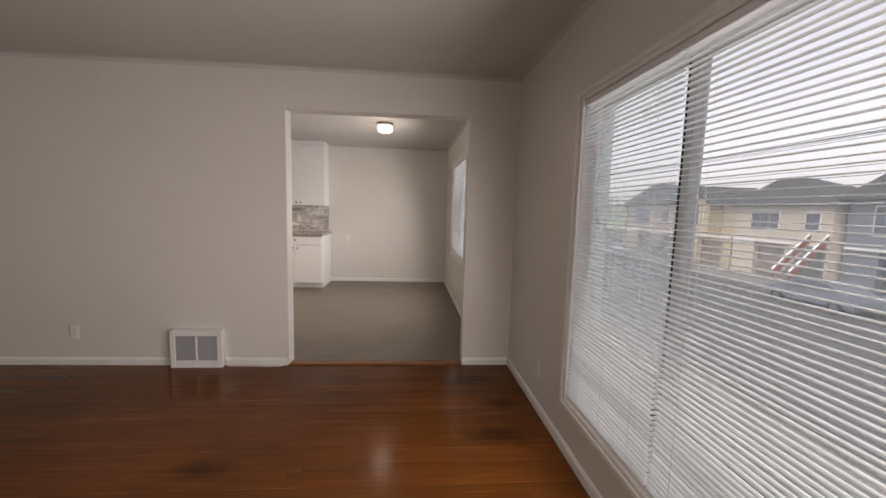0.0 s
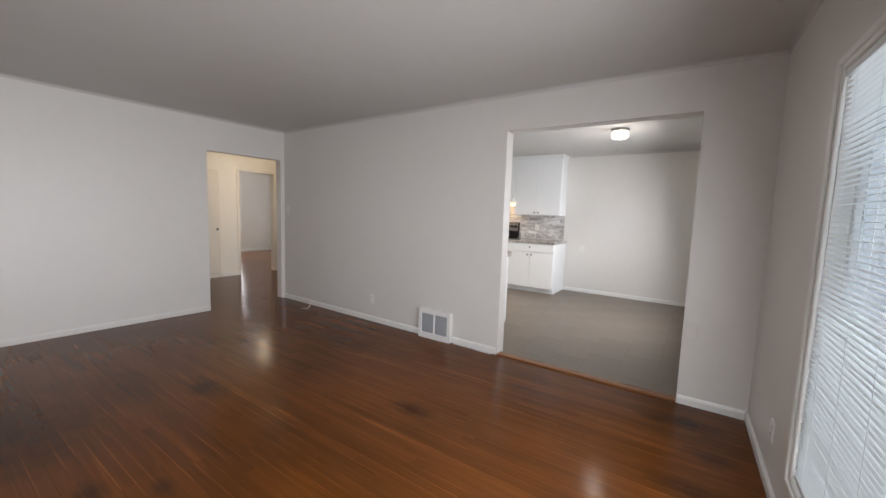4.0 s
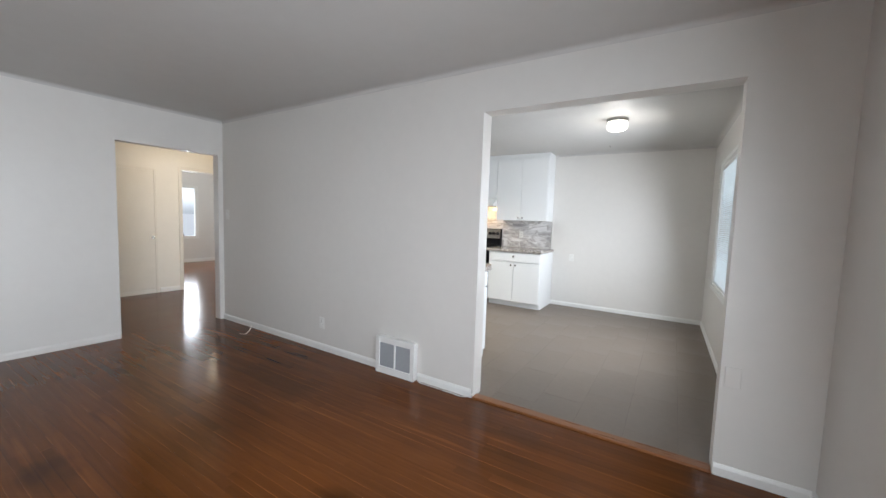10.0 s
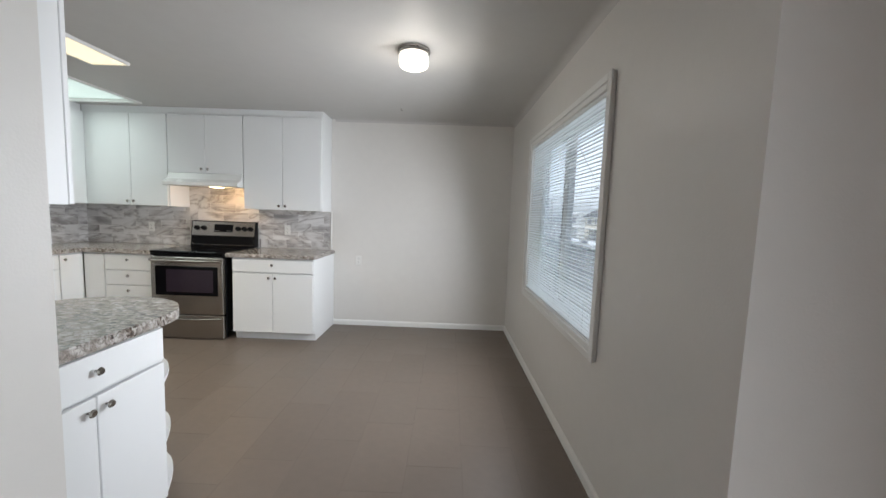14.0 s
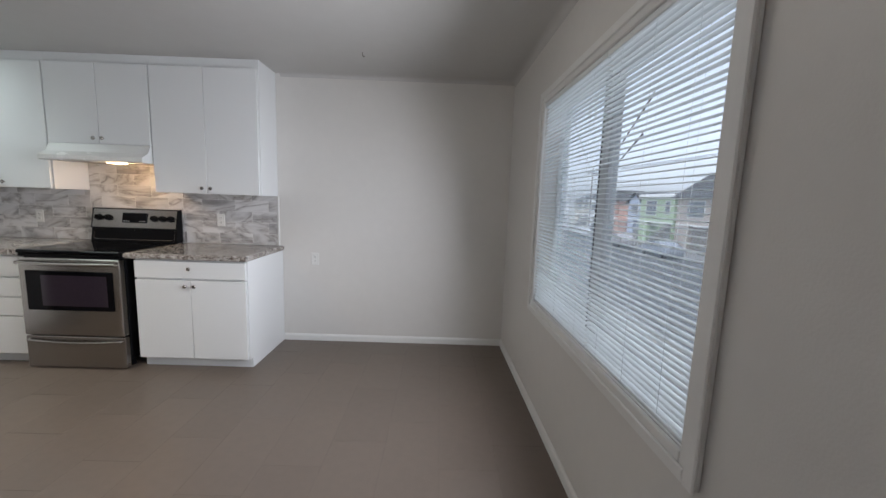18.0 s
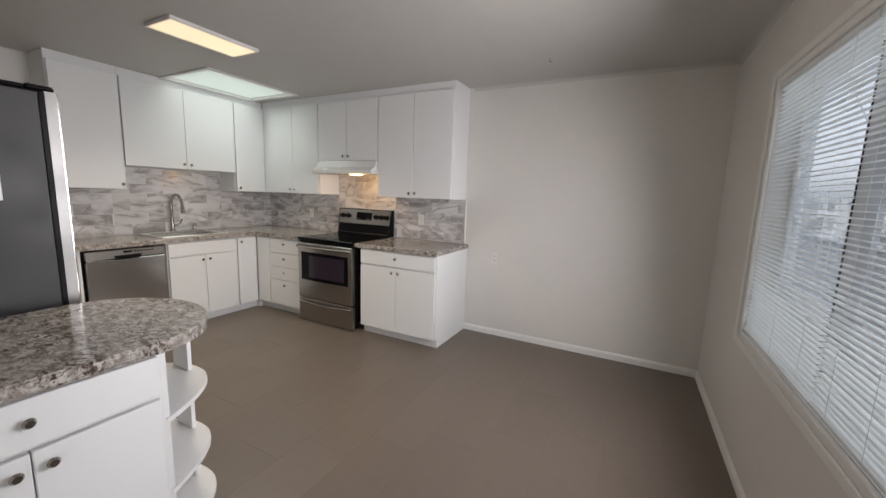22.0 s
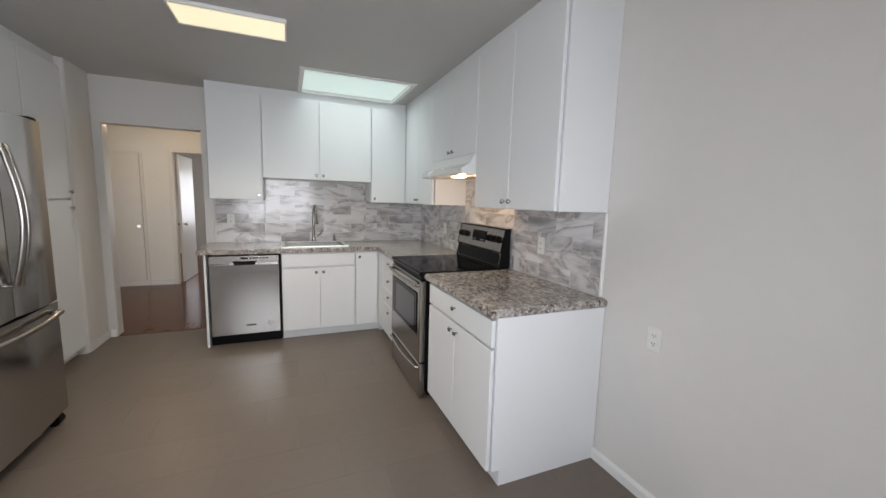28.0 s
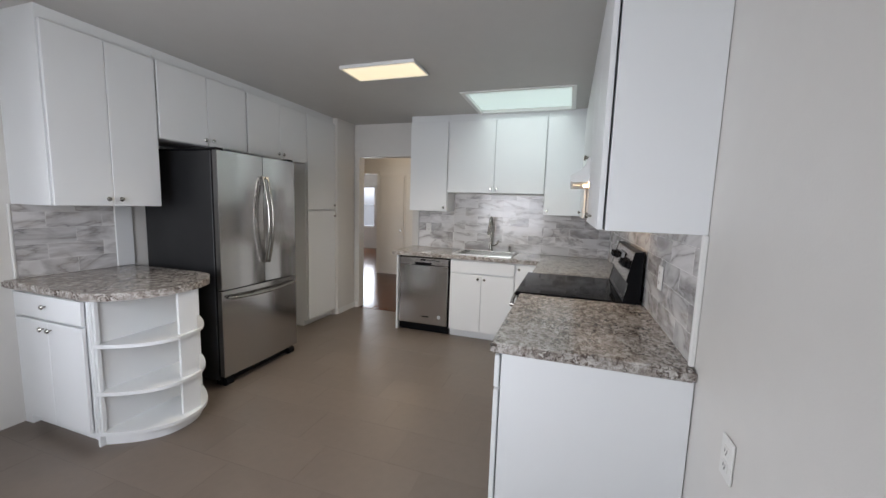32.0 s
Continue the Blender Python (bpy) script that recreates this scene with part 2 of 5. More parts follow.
    wr.inputs["To Min"].default_value, wr.inputs["To Max"].default_value = 0.12, 0.20
    t.links.new(wear.outputs["Fac"], wr.inputs[0])
    t.links.new(wr.outputs[0], b.inputs["Roughness"])
    b.inputs["Specular IOR Level"].default_value = 0.15
    wave = node("ShaderNodeTexNoise", Scale=9.0, Detail=2)
    t.links.new(geo.outputs["Position"], wave.inputs["Vector"])
    bp = node("ShaderNodeBump", Strength=0.004, Distance=0.01)
    t.links.new(wave.outputs["Fac"], bp.inputs["Height"])
    t.links.new(bp.outputs[0], b.inputs["Normal"])
    return m


WOOD, HALLWOOD = oak("red_oak_strip"), oak("hall_oak_strip", True)
OAK = mat("oak_threshold", (0.22, 0.082, 0.024), 0.3, vary=0.2, scale=6, stretch=(0.6, 9, 9))
TILE = mat("taupe_porcelain_tile", (0.155, 0.124, 0.101), 0.39, vary=0.07, scale=2.2, bump=0.035, bscale=35, per_object=0.04, rvar=0.15)
GROUT = mat("taupe_grout", (0.112, 0.089, 0.074), 0.7, vary=0.05, scale=30)
STEEL = mat("brushed_stainless", (0.53, 0.52, 0.505), 0.17, 1.0, vary=0.01, scale=10, stretch=(40, 40, 0.15), detail=2, rvar=0.03)
STEEL_H = mat("brushed_stainless_across", (0.42, 0.395, 0.37), 0.25, 1.0, vary=0.01, scale=10, stretch=(0.15, 40, 40), detail=2, rvar=0.03)
CHROME = mat("satin_nickel", (0.36, 0.345, 0.32), 0.22, 1.0, vary=0.03)
BLACK = mat("black_glass", (0.005, 0.005, 0.006), 0.05, vary=0.1, spec=0.1)
DARK = mat("black_enamel", (0.006, 0.006, 0.007), 0.34, vary=0.1, spec=0.08)
SLATE = mat("dark_grey_fridge_side", (0.016, 0.0165, 0.018), 0.45, vary=0.05, bump=0.05, bscale=300)
VINYL = mat("white_vinyl_slat", (0.745, 0.785, 0.79), 0.4, vary=0.02, scale=4)
SLATM = VINYL.copy()  # thin slats let some light through
SLATM.name = "translucent_vinyl_slat"
t = SLATM.node_tree
tl, mx = t.nodes.new("ShaderNodeBsdfTranslucent"), t.nodes.new("ShaderNodeMixShader")
tl.inputs[0].default_value, mx.inputs[0].default_value = (0.77, 0.81, 0.82, 1), 0.2
t.links.new(t.nodes["Principled BSDF"].outputs[0], mx.inputs[1])
t.links.new(tl.outputs[0], mx.inputs[2])
t.links.new(mx.outputs[0], t.nodes["Material Output"].inputs[0])
ALU = mat("window_frame_aluminium", (0.46, 0.47, 0.48), 0.45, 0.1, vary=0.05)
PLATE = mat("white_plastic_plate", (0.75, 0.745, 0.72), 0.35, vary=0.02)
SLOT = mat("socket_slot", (0.10, 0.10, 0.095), 0.5)
# milky share stands in for outdoor haze, stronger in the north panes
GLASS, HAZY = glass("veiled_window_glass", veil=0.12), glass("hazy_window_glass", veil=0.26)


# ---- builders ----
def box(bm, x0, x1, y0, y1, z0, z1, bevel=0.0, seg=1):
    r = bmesh.ops.create_cube(bm, size=1, matrix=Matrix.Translation(((x0 + x1) / 2, (y0 + y1) / 2, (z0 + z1) / 2)) @ Matrix.Diagonal((x1 - x0, y1 - y0, z1 - z0, 1)))
    if bevel:
        edges = {e for v in r["verts"] for e in v.link_edges}
        bmesh.ops.bevel(bm, geom=list(edges), offset=bevel, segments=seg, affect="EDGES", profile=0.5)
    return bm


def cyl(bm, p, q, r, r2=None, n=16):
    """A cylinder or cone from p to q."""
    p, q = Vector(p), Vector(q)
    d = q - p
    m = Matrix.Translation((p + q) / 2) @ d.to_track_quat("Z", "Y").to_matrix().to_4x4()
    bmesh.ops.create_cone(bm, cap_ends=True, segments=n, radius1=r, radius2=r if r2 is None else r2, depth=d.length, matrix=m)
    return bm


def prism(bm, pts, z0, z1):
    """Extrudes an outline in x and y from z0 to z1."""
    low, top = [bm.verts.new((x, y, z0)) for x, y in pts], [bm.verts.new((x, y, z1)) for x, y in pts]
    n = len(pts)
    bm.faces.new(low[::-1]), bm.faces.new(top)
    for i in range(n):
        bm.faces.new((low[i], low[(i + 1) % n], top[(i + 1) % n], top[i]))
    return bm


def tube(bm, path, r, n=10):
    """A round bar along a path of points."""
    path = [Vector(p) for p in path]
    rings = []
    up = Vector((0.13, 0.21, 0.97))
    for i, p in enumerate(path):
        d = (path[min(i + 1, len(path) - 1)] - path[max(i - 1, 0)]).normalized()
        a = d.cross(up).normalized()
        b = d.cross(a)
        rings.append([bm.verts.new(p + r * (math.cos(2 * math.pi * k / n) * a + math.sin(2 * math.pi * k / n) * b)) for k in range(n)])
    for s, t in zip(rings, rings[1:]):
        for k in range(n):
            bm.faces.new((s[k], s[(k + 1) % n], t[(k + 1) % n], t[k]))
    bm.faces.new(rings[0][::-1]), bm.faces.new(rings[-1])
    bmesh.ops.recalc_face_normals(bm, faces=bm.faces)
    return bm


def mesh(name, bm, material, smooth=False):
    me = bpy.data.meshes.new(name)
    bmesh.ops.recalc_face_normals(bm, faces=bm.faces)
    bm.to_mesh(me)
    bm.free()
    me.materials.append(material)
    if smooth:
        me.polygons.foreach_set("use_smooth", [True] * len(me.polygons))
        me.set_sharp_from_angle(angle=radians(40))
    return me


def part(name, bm, material, parent=None, label="", smooth=False):
    ob = new(name, mesh(name, bm, material, smooth))
    ob.parent = parent
    return tagged(ob, label)


def bpart(name, dims, material, parent=None, label="", bevel=0.002):
    return part(name, box(bmesh.new(), *dims, bevel=bevel), material, parent, label)


def thing(name, m, label, category, group="", kind=""):
    ob = new(name)
    ob.empty_display_size = 0.1
    ob.matrix_world = m
    return tagged(ob, label, category, group, kind)


def struct(name, boxes, material, m=None, label="", bevel=0.0, category=""):
    bm = bmesh.new()
    for d in boxes:
        box(bm, *d, bevel=bevel)
    ob = part(name, bm, material)
    if m:
        ob.matrix_world = m
    return tagged(ob, label, category, kind="structure")


# ---- the shell ----
TOP = 2.455  # ceiling height
EAST_LR = pose(1.12, 3.59, 0, 0, 0, 1.15)  # living-room window wall, local x outward
EAST_K = pose(0.842, 7.35, 0, 0, 0, 1.0)  # kitchen window wall
# living-room window hole: local y and z
LW = (-3.66, -1.21, 0.325, 1.945)
KW = (-2.57, -1.045, 0.737, 2.018)


def ring_wall(name, y0, y1, hole, m, label, t=0.16, material=None):
    """A wall in one piece round one window hole, local x outward."""
    a, b, c, d = hole
    outer, inner = [(y0, -0.1), (y1, -0.1), (y1, TOP + 0.1), (y0, TOP + 0.1)], [(a, c), (b, c), (b, d), (a, d)]
    bm = bmesh.new()
    v = [[[bm.verts.new((x, *p)) for p in loop] for loop in (outer, inner)] for x in (0, t)]
    for k in range(4):
        n = (k + 1) % 4
        bm.faces.new((v[0][0][k], v[0][1][k], v[0][1][n], v[0][0][n]))
        bm.faces.new((v[1][0][k], v[1][0][n], v[1][1][n], v[1][1][k]))
        bm.faces.new((v[0][0][k], v[0][0][n], v[1][0][n], v[1][0][k]))
        bm.faces.new((v[0][1][k], v[1][1][k], v[1][1][n], v[0][1][n]))
    ob = part(name, bm, material or WALL)
    ob.matrix_world = m
    return tagged(ob, label, kind="structure")


def door_wall(name, axis, p0, p1, u0, u1, doors, material, label):
    """A wall in one piece with doorways (from, to, height), along x or y."""
    pts = [(u0, 0.0)]
    for a, b, h in doors:
        pts += [(a, 0.0), (a, h), (b, h), (b, 0.0)]
    pts += [(u1, 0.0), (u1, TOP), (u0, TOP)]
    bm = bmesh.new()
    sides = [[bm.verts.new((u, p, z) if axis == "x" else (p, u, z)) for u, z in pts] for p in (p0, p1)]
    bm.faces.new(sides[0]), bm.faces.new(sides[1][::-1])
    n = len(pts)
    for k in range(n):
        bm.faces.new((sides[0][k], sides[0][(k + 1) % n], sides[1][(k + 1) % n], sides[1][k]))
    bmesh.ops.recalc_face_normals(bm, faces=bm.faces)
    jambs = [e for e in bm.edges if all(any(abs((q.co.x if axis == "x" else q.co.y) - u) < 1e-5 for a, b, h in doors for u in (a, b)) for q in e.verts) and abs(e.verts[0].co.z - e.verts[1].co.z) > 0.5]
    bmesh.ops.bevel(bm, geom=jambs, offset=0.008, segments=3, affect="EDGES", profile=0.5)
    bmesh.ops.triangulate(bm, faces=[f for f in bm.faces if len(f.verts) > 4])
    return tagged(part(name, bm, material), label, kind="structure")


ring_wall("wall_living_east", -4.1, 0.0, LW, EAST_LR, "off-white painted wall with the wide window")
ring_wall("wall_kitchen_east", -3.64, 0.0, KW, EAST_K, "off-white painted kitchen wall with a window")


def divider_y(x):
    """Living-room face of the dividing wall, which drifts a little northward to the west."""
    return 3.59 + max(0.0, -0.785 - x) * 0.0138


bm = bmesh.new()
prism(bm, [(-4.53, divider_y(-4.53)), (-0.785, 3.59), (-0.785, 3.725), (-4.53, 3.725)], 0, TOP)
prism(bm, [(-0.785, 3.59), (0.70, 3.59), (0.70, 3.725), (-0.785, 3.725)], 2.13, TOP)
prism(bm, [(0.70, 3.59), (1.25, 3.59), (1.25, 3.725), (0.70, 3.725)], 0, TOP)
bmesh.ops.remove_doubles(bm, verts=bm.verts, dist=1e-5)
tagged(part("wall_divider", bm, WALL), "off-white wall with a wide cased opening", kind="structure")
WEST = Matrix.Translation((-4.42, 2.0, 0)) @ Matrix.Rotation(radians(-2.0), 4, "Z") @ Matrix.Translation((4.42, -2.0, 0))
struct("wall_north", [(-4.4, 1.02, 7.35, 7.47, 0, TOP)], WALL, None, "off-white painted kitchen end wall")
door_wall("wall_kitchen_west", "y", -4.40, -4.27, 3.725, 7.35, [(4.22, 5.0, 2.04)], WALL, "off-white wall with a doorway to the hall")
bm = box(bmesh.new(), -4.268, -3.84, 3.727, 4.16, 0, TOP)
es = [e for e in bm.edges if abs(e.verts[0].co.z - e.verts[1].co.z) > 1 and e.verts[0].co.y > 4]
bmesh.ops.bevel(bm, geom=es, offset=0.035, segments=5, affect="EDGES", profile=0.5)
tagged(part("wall_pantry_return", bm, WALL, smooth=True), "rounded off-white plaster return beside the pantry", kind="structure")
door_wall("wall_living_west", "y", -4.53, -4.41, -0.4, 3.67, [(2.61, 3.585, 2.04)], WALL, "off-white wall with a doorway to the hall").matrix_world = WEST
struct("wall_living_south", [(-4.53, 1.4, -0.32, -0.2, 0, TOP)], WALL, None, "off-white painted living-room wall")
# hall and bedroom
door_wall("wall_hall_west", "y", -6.80, -6.68, -0.3, 7.1, [(2.45, 3.175, 2.03), (4.19, 4.90, 2.03)], WARM_WALL, "cream hall wall with a closet door")
struct("wall_hall_south", [(-6.68, -4.50, 1.3, 1.4, 0, TOP)], WARM_WALL, None, "cream hall end wall")
struct("wall_hall_north", [(-6.68, -4.40, 5.2, 5.3, 0, TOP)], WARM_WALL, None, "cream hall end wall")
struct("wall_bedroom_far", [(-10.5, -10.4, -0.3, 0.2, 0, TOP), (-10.5, -10.4, 1.08, 5.2, 0, TOP), (-10.5, -10.4, 6.13, 7.2, 0, TOP), (-10.5, -10.4, 5.2, 6.13, 0, 0.67), (-10.5, -10.4, 5.2, 6.13, 1.97, TOP), (-10.5, -10.4, 0.2, 1.08, 0, 0.69), (-10.5, -10.4, 0.2, 1.08, 1.95, TOP)], COOL_WALL, None, "pale grey bedroom wall with a window")
struct("wall_bedroom_north", [(-10.5, -6.80, 7.1, 7.2, 0, TOP)], COOL_WALL, None, "pale grey bedroom wall")
struct("wall_bedroom_south", [(-10.5, -6.80, -0.4, -0.3, 0, TOP)], COOL_WALL, None, "pale grey bedroom wall")
LAMP = (-2.655, -2.355, 5.20, 5.81)
SKYL = (-3.935, -3.20, 5.93, 6.87)
a, b, c, d = SKYL
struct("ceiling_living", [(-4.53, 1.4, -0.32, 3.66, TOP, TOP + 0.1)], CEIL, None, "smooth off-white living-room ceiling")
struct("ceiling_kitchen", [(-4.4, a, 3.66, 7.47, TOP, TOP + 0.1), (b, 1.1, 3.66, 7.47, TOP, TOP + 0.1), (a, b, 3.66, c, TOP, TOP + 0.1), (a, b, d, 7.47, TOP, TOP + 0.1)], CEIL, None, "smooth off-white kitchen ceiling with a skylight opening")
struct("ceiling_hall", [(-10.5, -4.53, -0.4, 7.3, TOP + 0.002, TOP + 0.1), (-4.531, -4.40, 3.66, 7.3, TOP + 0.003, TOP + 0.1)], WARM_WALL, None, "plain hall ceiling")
struct("subfloor", [(-10.5, 1.4, -0.42, 7.5, -0.2, -0.012)], GROUT, None, "floor base")
struct("floor_living", [(-4.56, 1.3, -0.3, 3.66, -0.012, 0.0)], WOOD, None, "glossy red-brown oak strip floor")
struct("floor_hall", [(-10.45, -4.56, -0.3, 7.1, -0.012, 0.0), (-4.501, -4.27, 3.66, 5.2, -0.012, -0.0005)], WOOD, None, "glossy red-brown oak hall floor")
struct("floor_kitchen", [(-4.27, 1.0, 3.66, 7.35, -0.012, 0.0017)], GROUT, None, "taupe porcelain tile floor")
tagged(bpart("threshold", (-0.785, 0.70, 3.575, 3.655, 0.0, 0.019), OAK, bevel=0.006), "orange oak threshold strip between wood and tile", "threshold", kind="structure")


# ---- cabinets ----
def knob(parent, x, z, y=-0.028):
    bm = bmesh.new()
    cyl(bm, (x, y, z), (x, y - 0.014, z), 0.005, n=10)
    cyl(bm, (x, y - 0.012, z), (x, y - 0.019, z), 0.009, 0.015, n=16)
    cyl(bm, (x, y - 0.019, z), (x, y - 0.026, z), 0.015, 0.010, n=16)
    return part("knob", bm, CHROME, parent, "small round satin nickel knob", True)


def front(kind, parent, x0, x1, z0, z1, kx=None, kz=None, ends=(0, 0)):
    a, b = [0.006 if abs(e - f) < 1e-4 else 0.002 for e, f in zip(ends, (x0, x1))]  # wider gaps to the neighbours
    ob = bpart(kind, (x0 + a, x1 - b, -0.028, -0.008, z0 + 0.002, z1 - 0.002), CAB, parent, bevel=0.0025)
    if kx is not None:
        knob(ob, kx, kz)
    return ob


def cabinet(name, m, w, z0, z1, depth, label, fronts, toe=0.0, group="kitchen cabinets"):
    """A cabinet: local x along its width, front at y 0, back at y depth."""
    c = thing(name, m, label, "cabinet", group)
    bm = bmesh.new()
    if toe:
        box(bm, 0, w, 0, depth, z0 + toe, z1, bevel=0.0015)
        box(bm, 0, w, 0.042, depth, z0, z0 + toe + 0.002)
    else:
        box(bm, 0, w, 0, depth, z0, z1, bevel=0.0015)
    if z1 > 2:
        box(bm, 0.001, w - 0.001, 0.004, depth, z1 - 0.001, TOP - 0.001)
    part("body", bm, CAB, c)
    for f in fronts:
        front(f[0], c, *f[1:], ends=(min(g[1] for g in fronts), max(g[2] for g in fronts)))
    return c


def two_doors(w, z0, z1, low=True, split=0.5):
    s = w * split
    kz = z0 + 0.045 if low else z1 - 0.045
    return [("door", 0, s, z0, z1, s - 0.035, kz), ("door", s, w, z0, z1, s + 0.035, kz)]


UB, UT = 1.372, 2.378
YF, XF = 7.03, -3.965  # upper cabinet fronts
YB, XB = 6.690, -3.68  # base cabinet fronts
up = "white painted wall cabinet with flat doors and small knobs"
# above the stove wall
cabinet("wall_cabinet", pose(-2.16, YF, 0), 0.868, UB, UT, 0.318, up, two_doors(0.868, UB, UT))
cabinet("wall_cabinet", pose(-3.0, YF, 0), 0.84, 1.745, UT, 0.318, "short white wall cabinet over the range hood", two_doors(0.84, 1.745, UT))
cabinet("wall_cabinet", pose(-3.964, YF, 0), 0.964, UB, UT, 0.318, up, [(f[0], f[1] + 0.134, f[2] + 0.134, *f[3:5], f[5] + 0.134, f[6]) for f in two_doors(0.83, UB, UT)])
# above the sink wall
cabinet("wall_cabinet", pose(XF, 5.10, 0, 0, 0, 90), 0.465, UB, UT, 0.303, "narrow white wall cabinet with one flat door", [("door", 0, 0.465, UB, UT, 0.43, UB + 0.045)])
cabinet("wall_cabinet", pose(XF, 5.565, 0, 0, 0, 90), 1.075, 1.59, UT, 0.303, "short white wall cabinet above the sink", two_doors(1.075, 1.59, UT))
cabinet("wall_cabinet", pose(XF, 6.64, 0, 0, 0, 90), 0.39, UB, UT, 0.303, "narrow white corner wall cabinet", [("door", 0, 0.39, UB, UT, 0.035, UB + 0.045)])
# fridge wall
cabinet("wall_cabinet", pose(-1.145, 4.117, 0, 0, 0, 180), 0.600, UB, UT, 0.39, "white wall cabinet above the rounded counter", two_doors(0.600, UB, UT))
cabinet("wall_cabinet", pose(-1.747, 4.117, 0, 0, 0, 180), 0.765, 1.85, UT, 0.39, "short white cabinet over the refrigerator", two_doors(0.765, 1.85, UT))
cabinet("wall_cabinet", pose(-2.514, 4.117, 0, 0, 0, 180), 0.800, 1.85, UT, 0.39, "short white cabinet over the refrigerator alcove", two_doors(0.800, 1.85, UT))
w = 0.520
cabinet("pantry_cabinet", pose(-3.316, 4.117, 0, 0, 0, 180), w, 0.0, UT, 0.39, "tall narrow white pantry with two stacked doors", [("door", 0, w, 1.345, UT, w - 0.035, 1.40), ("door", 0, w, 0.08, 1.335, w - 0.035, 1.27)], 0.07)
# base cabinets
CT = 0.872  # under the counter
lo = "white base cabinet with a drawer and two doors"
cabinet("base_cabinet", pose(-2.105, YB, 0), 0.85, 0, CT, 0.656, lo, [("drawer", 0, 0.85, 0.725, CT - 0.01, 0.425, 0.805)] + two_doors(0.85, 0.09, 0.715, False), 0.085)
cabinet("drawer_cabinet", pose(-3.44, YB, 0), 0.51, 0, CT, 0.656, "white four-drawer base cabinet", [("drawer", 0, 0.51, z, y, 0.255, max((z + y) / 2, y - 0.055)) for z, y in ((0.09, 0.389), (0.394, 0.539), (0.544, 0.695), (0.70, CT - 0.01))], 0.085)
cabinet("corner_cabinet", pose(-3.68, YB, 0), 0.24, 0, CT, 0.656, "blank white corner filler panel", [("panel", 0.022, 0.24, 0.09, CT - 0.01)], 0.085)
cabinet("sink_cabinet", pose(XB, 5.72, 0, 0, 0, 90), 0.70, 0, CT, 0.585, "white sink base cabinet with two doors", [("drawer", 0, 0.70, 0.73, CT - 0.01)] + two_doors(0.70, 0.09, 0.72, False), 0.085)
cabinet("base_cabinet", pose(XB, 6.42, 0, 0, 0, 90), 0.262, 0, CT, 0.585, "narrow white base cabinet with one door", [("door", 0, 0.236, 0.09, CT - 0.01, 0.04, 0.815)], 0.085)
bm = box(bmesh.new(), -4.265, XB + 0.01, 5.075, 5.095, 0, CT, bevel=0.002)
tagged(part("end_panel", bm, CAB), "white end panel beside the dishwasher", "panel")

# ---- worktops ----
def ramp(t, fac, stops):
    r = t.nodes.new("ShaderNodeValToRGB")
    e = r.color_ramp.elements
    e[0].position, e[0].color = stops[0][0], (*stops[0][1], 1)
    e[1].position, e[1].color = stops[-1][0], (*stops[-1][1], 1)
    for p, c in stops[1:-1]:
        e.new(p).color = (*c, 1)
    t.links.new(fac, r.inputs[0])
    return r.outputs[0]


def mixed(t, fac, a, b):
    m = t.nodes.new("ShaderNodeMix")
    m.data_type = "RGBA"
    t.links.new(fac, m.inputs[0])
    t.links.new(a, m.inputs[6])
    t.links.new(b, m.inputs[7])
    return m.outputs[2]


def noise_of(t, vec, scale, detail=4, rough=0.5, distort=0.0):
    n = t.nodes.new("ShaderNodeTexNoise")
    n.inputs["Scale"].default_value, n.inputs["Detail"].default_value, n.inputs["Roughness"].default_value, n.inputs["Distortion"].default_value = scale, detail, rough, distort
    t.links.new(vec, n.inputs["Vector"])
    return n.outputs["Fac"]


def granite():
    """Beige granite with brown and near-black flecks."""
    m = bpy.data.materials.new("speckled_granite")
    m.use_nodes = True
    t = m.node_tree
    b = t.nodes["Principled BSDF"]
    co, mp = t.nodes.new("ShaderNodeTexCoord"), t.nodes.new("ShaderNodeMapping")
    mp.inputs["Scale"].default_value = (0.8, 1.15, 1.0)
    mp.inputs["Rotation"].default_value = (0, 0, radians(8))
    t.links.new(co.outputs["Object"], mp.inputs[0])
    v = mp.outputs[0]
    base = ramp(t, noise_of(t, v, 30, 9, 0.70, 0.4), [(0.33, (0.15, 0.124, 0.107)), (0.42, (0.29, 0.256, 0.23)), (0.49, (0.41, 0.377, 0.347)), (0.57, (0.53, 0.50, 0.468)), (0.67, (0.67, 0.65, 0.625))])
    fleck = ramp(t, noise_of(t, v, 56, 6, 0.68, 0.9), [(0.45, (1, 1, 1)), (0.505, (0, 0, 0))])
    cluster = ramp(t, noise_of(t, v, 9, 4, 0.6, 0.8), [(0.42, (0.36, 0.36, 0.36)), (0.56, (0.95, 0.95, 0.95))])
    dk = ramp(t, noise_of(t, v, 90, 3), [(0.35, (0.022, 0.016, 0.014)), (0.65, (0.11, 0.074, 0.056))])
    both = t.nodes.new("ShaderNodeMath")
    both.operation = "MULTIPLY"
    t.links.new(fleck, both.inputs[0])
    t.links.new(cluster, both.inputs[1])
    t.links.new(mixed(t, both.outputs[0], base, dk), b.inputs["Base Color"])
    b.inputs["Roughness"].default_value = 0.13
    return m


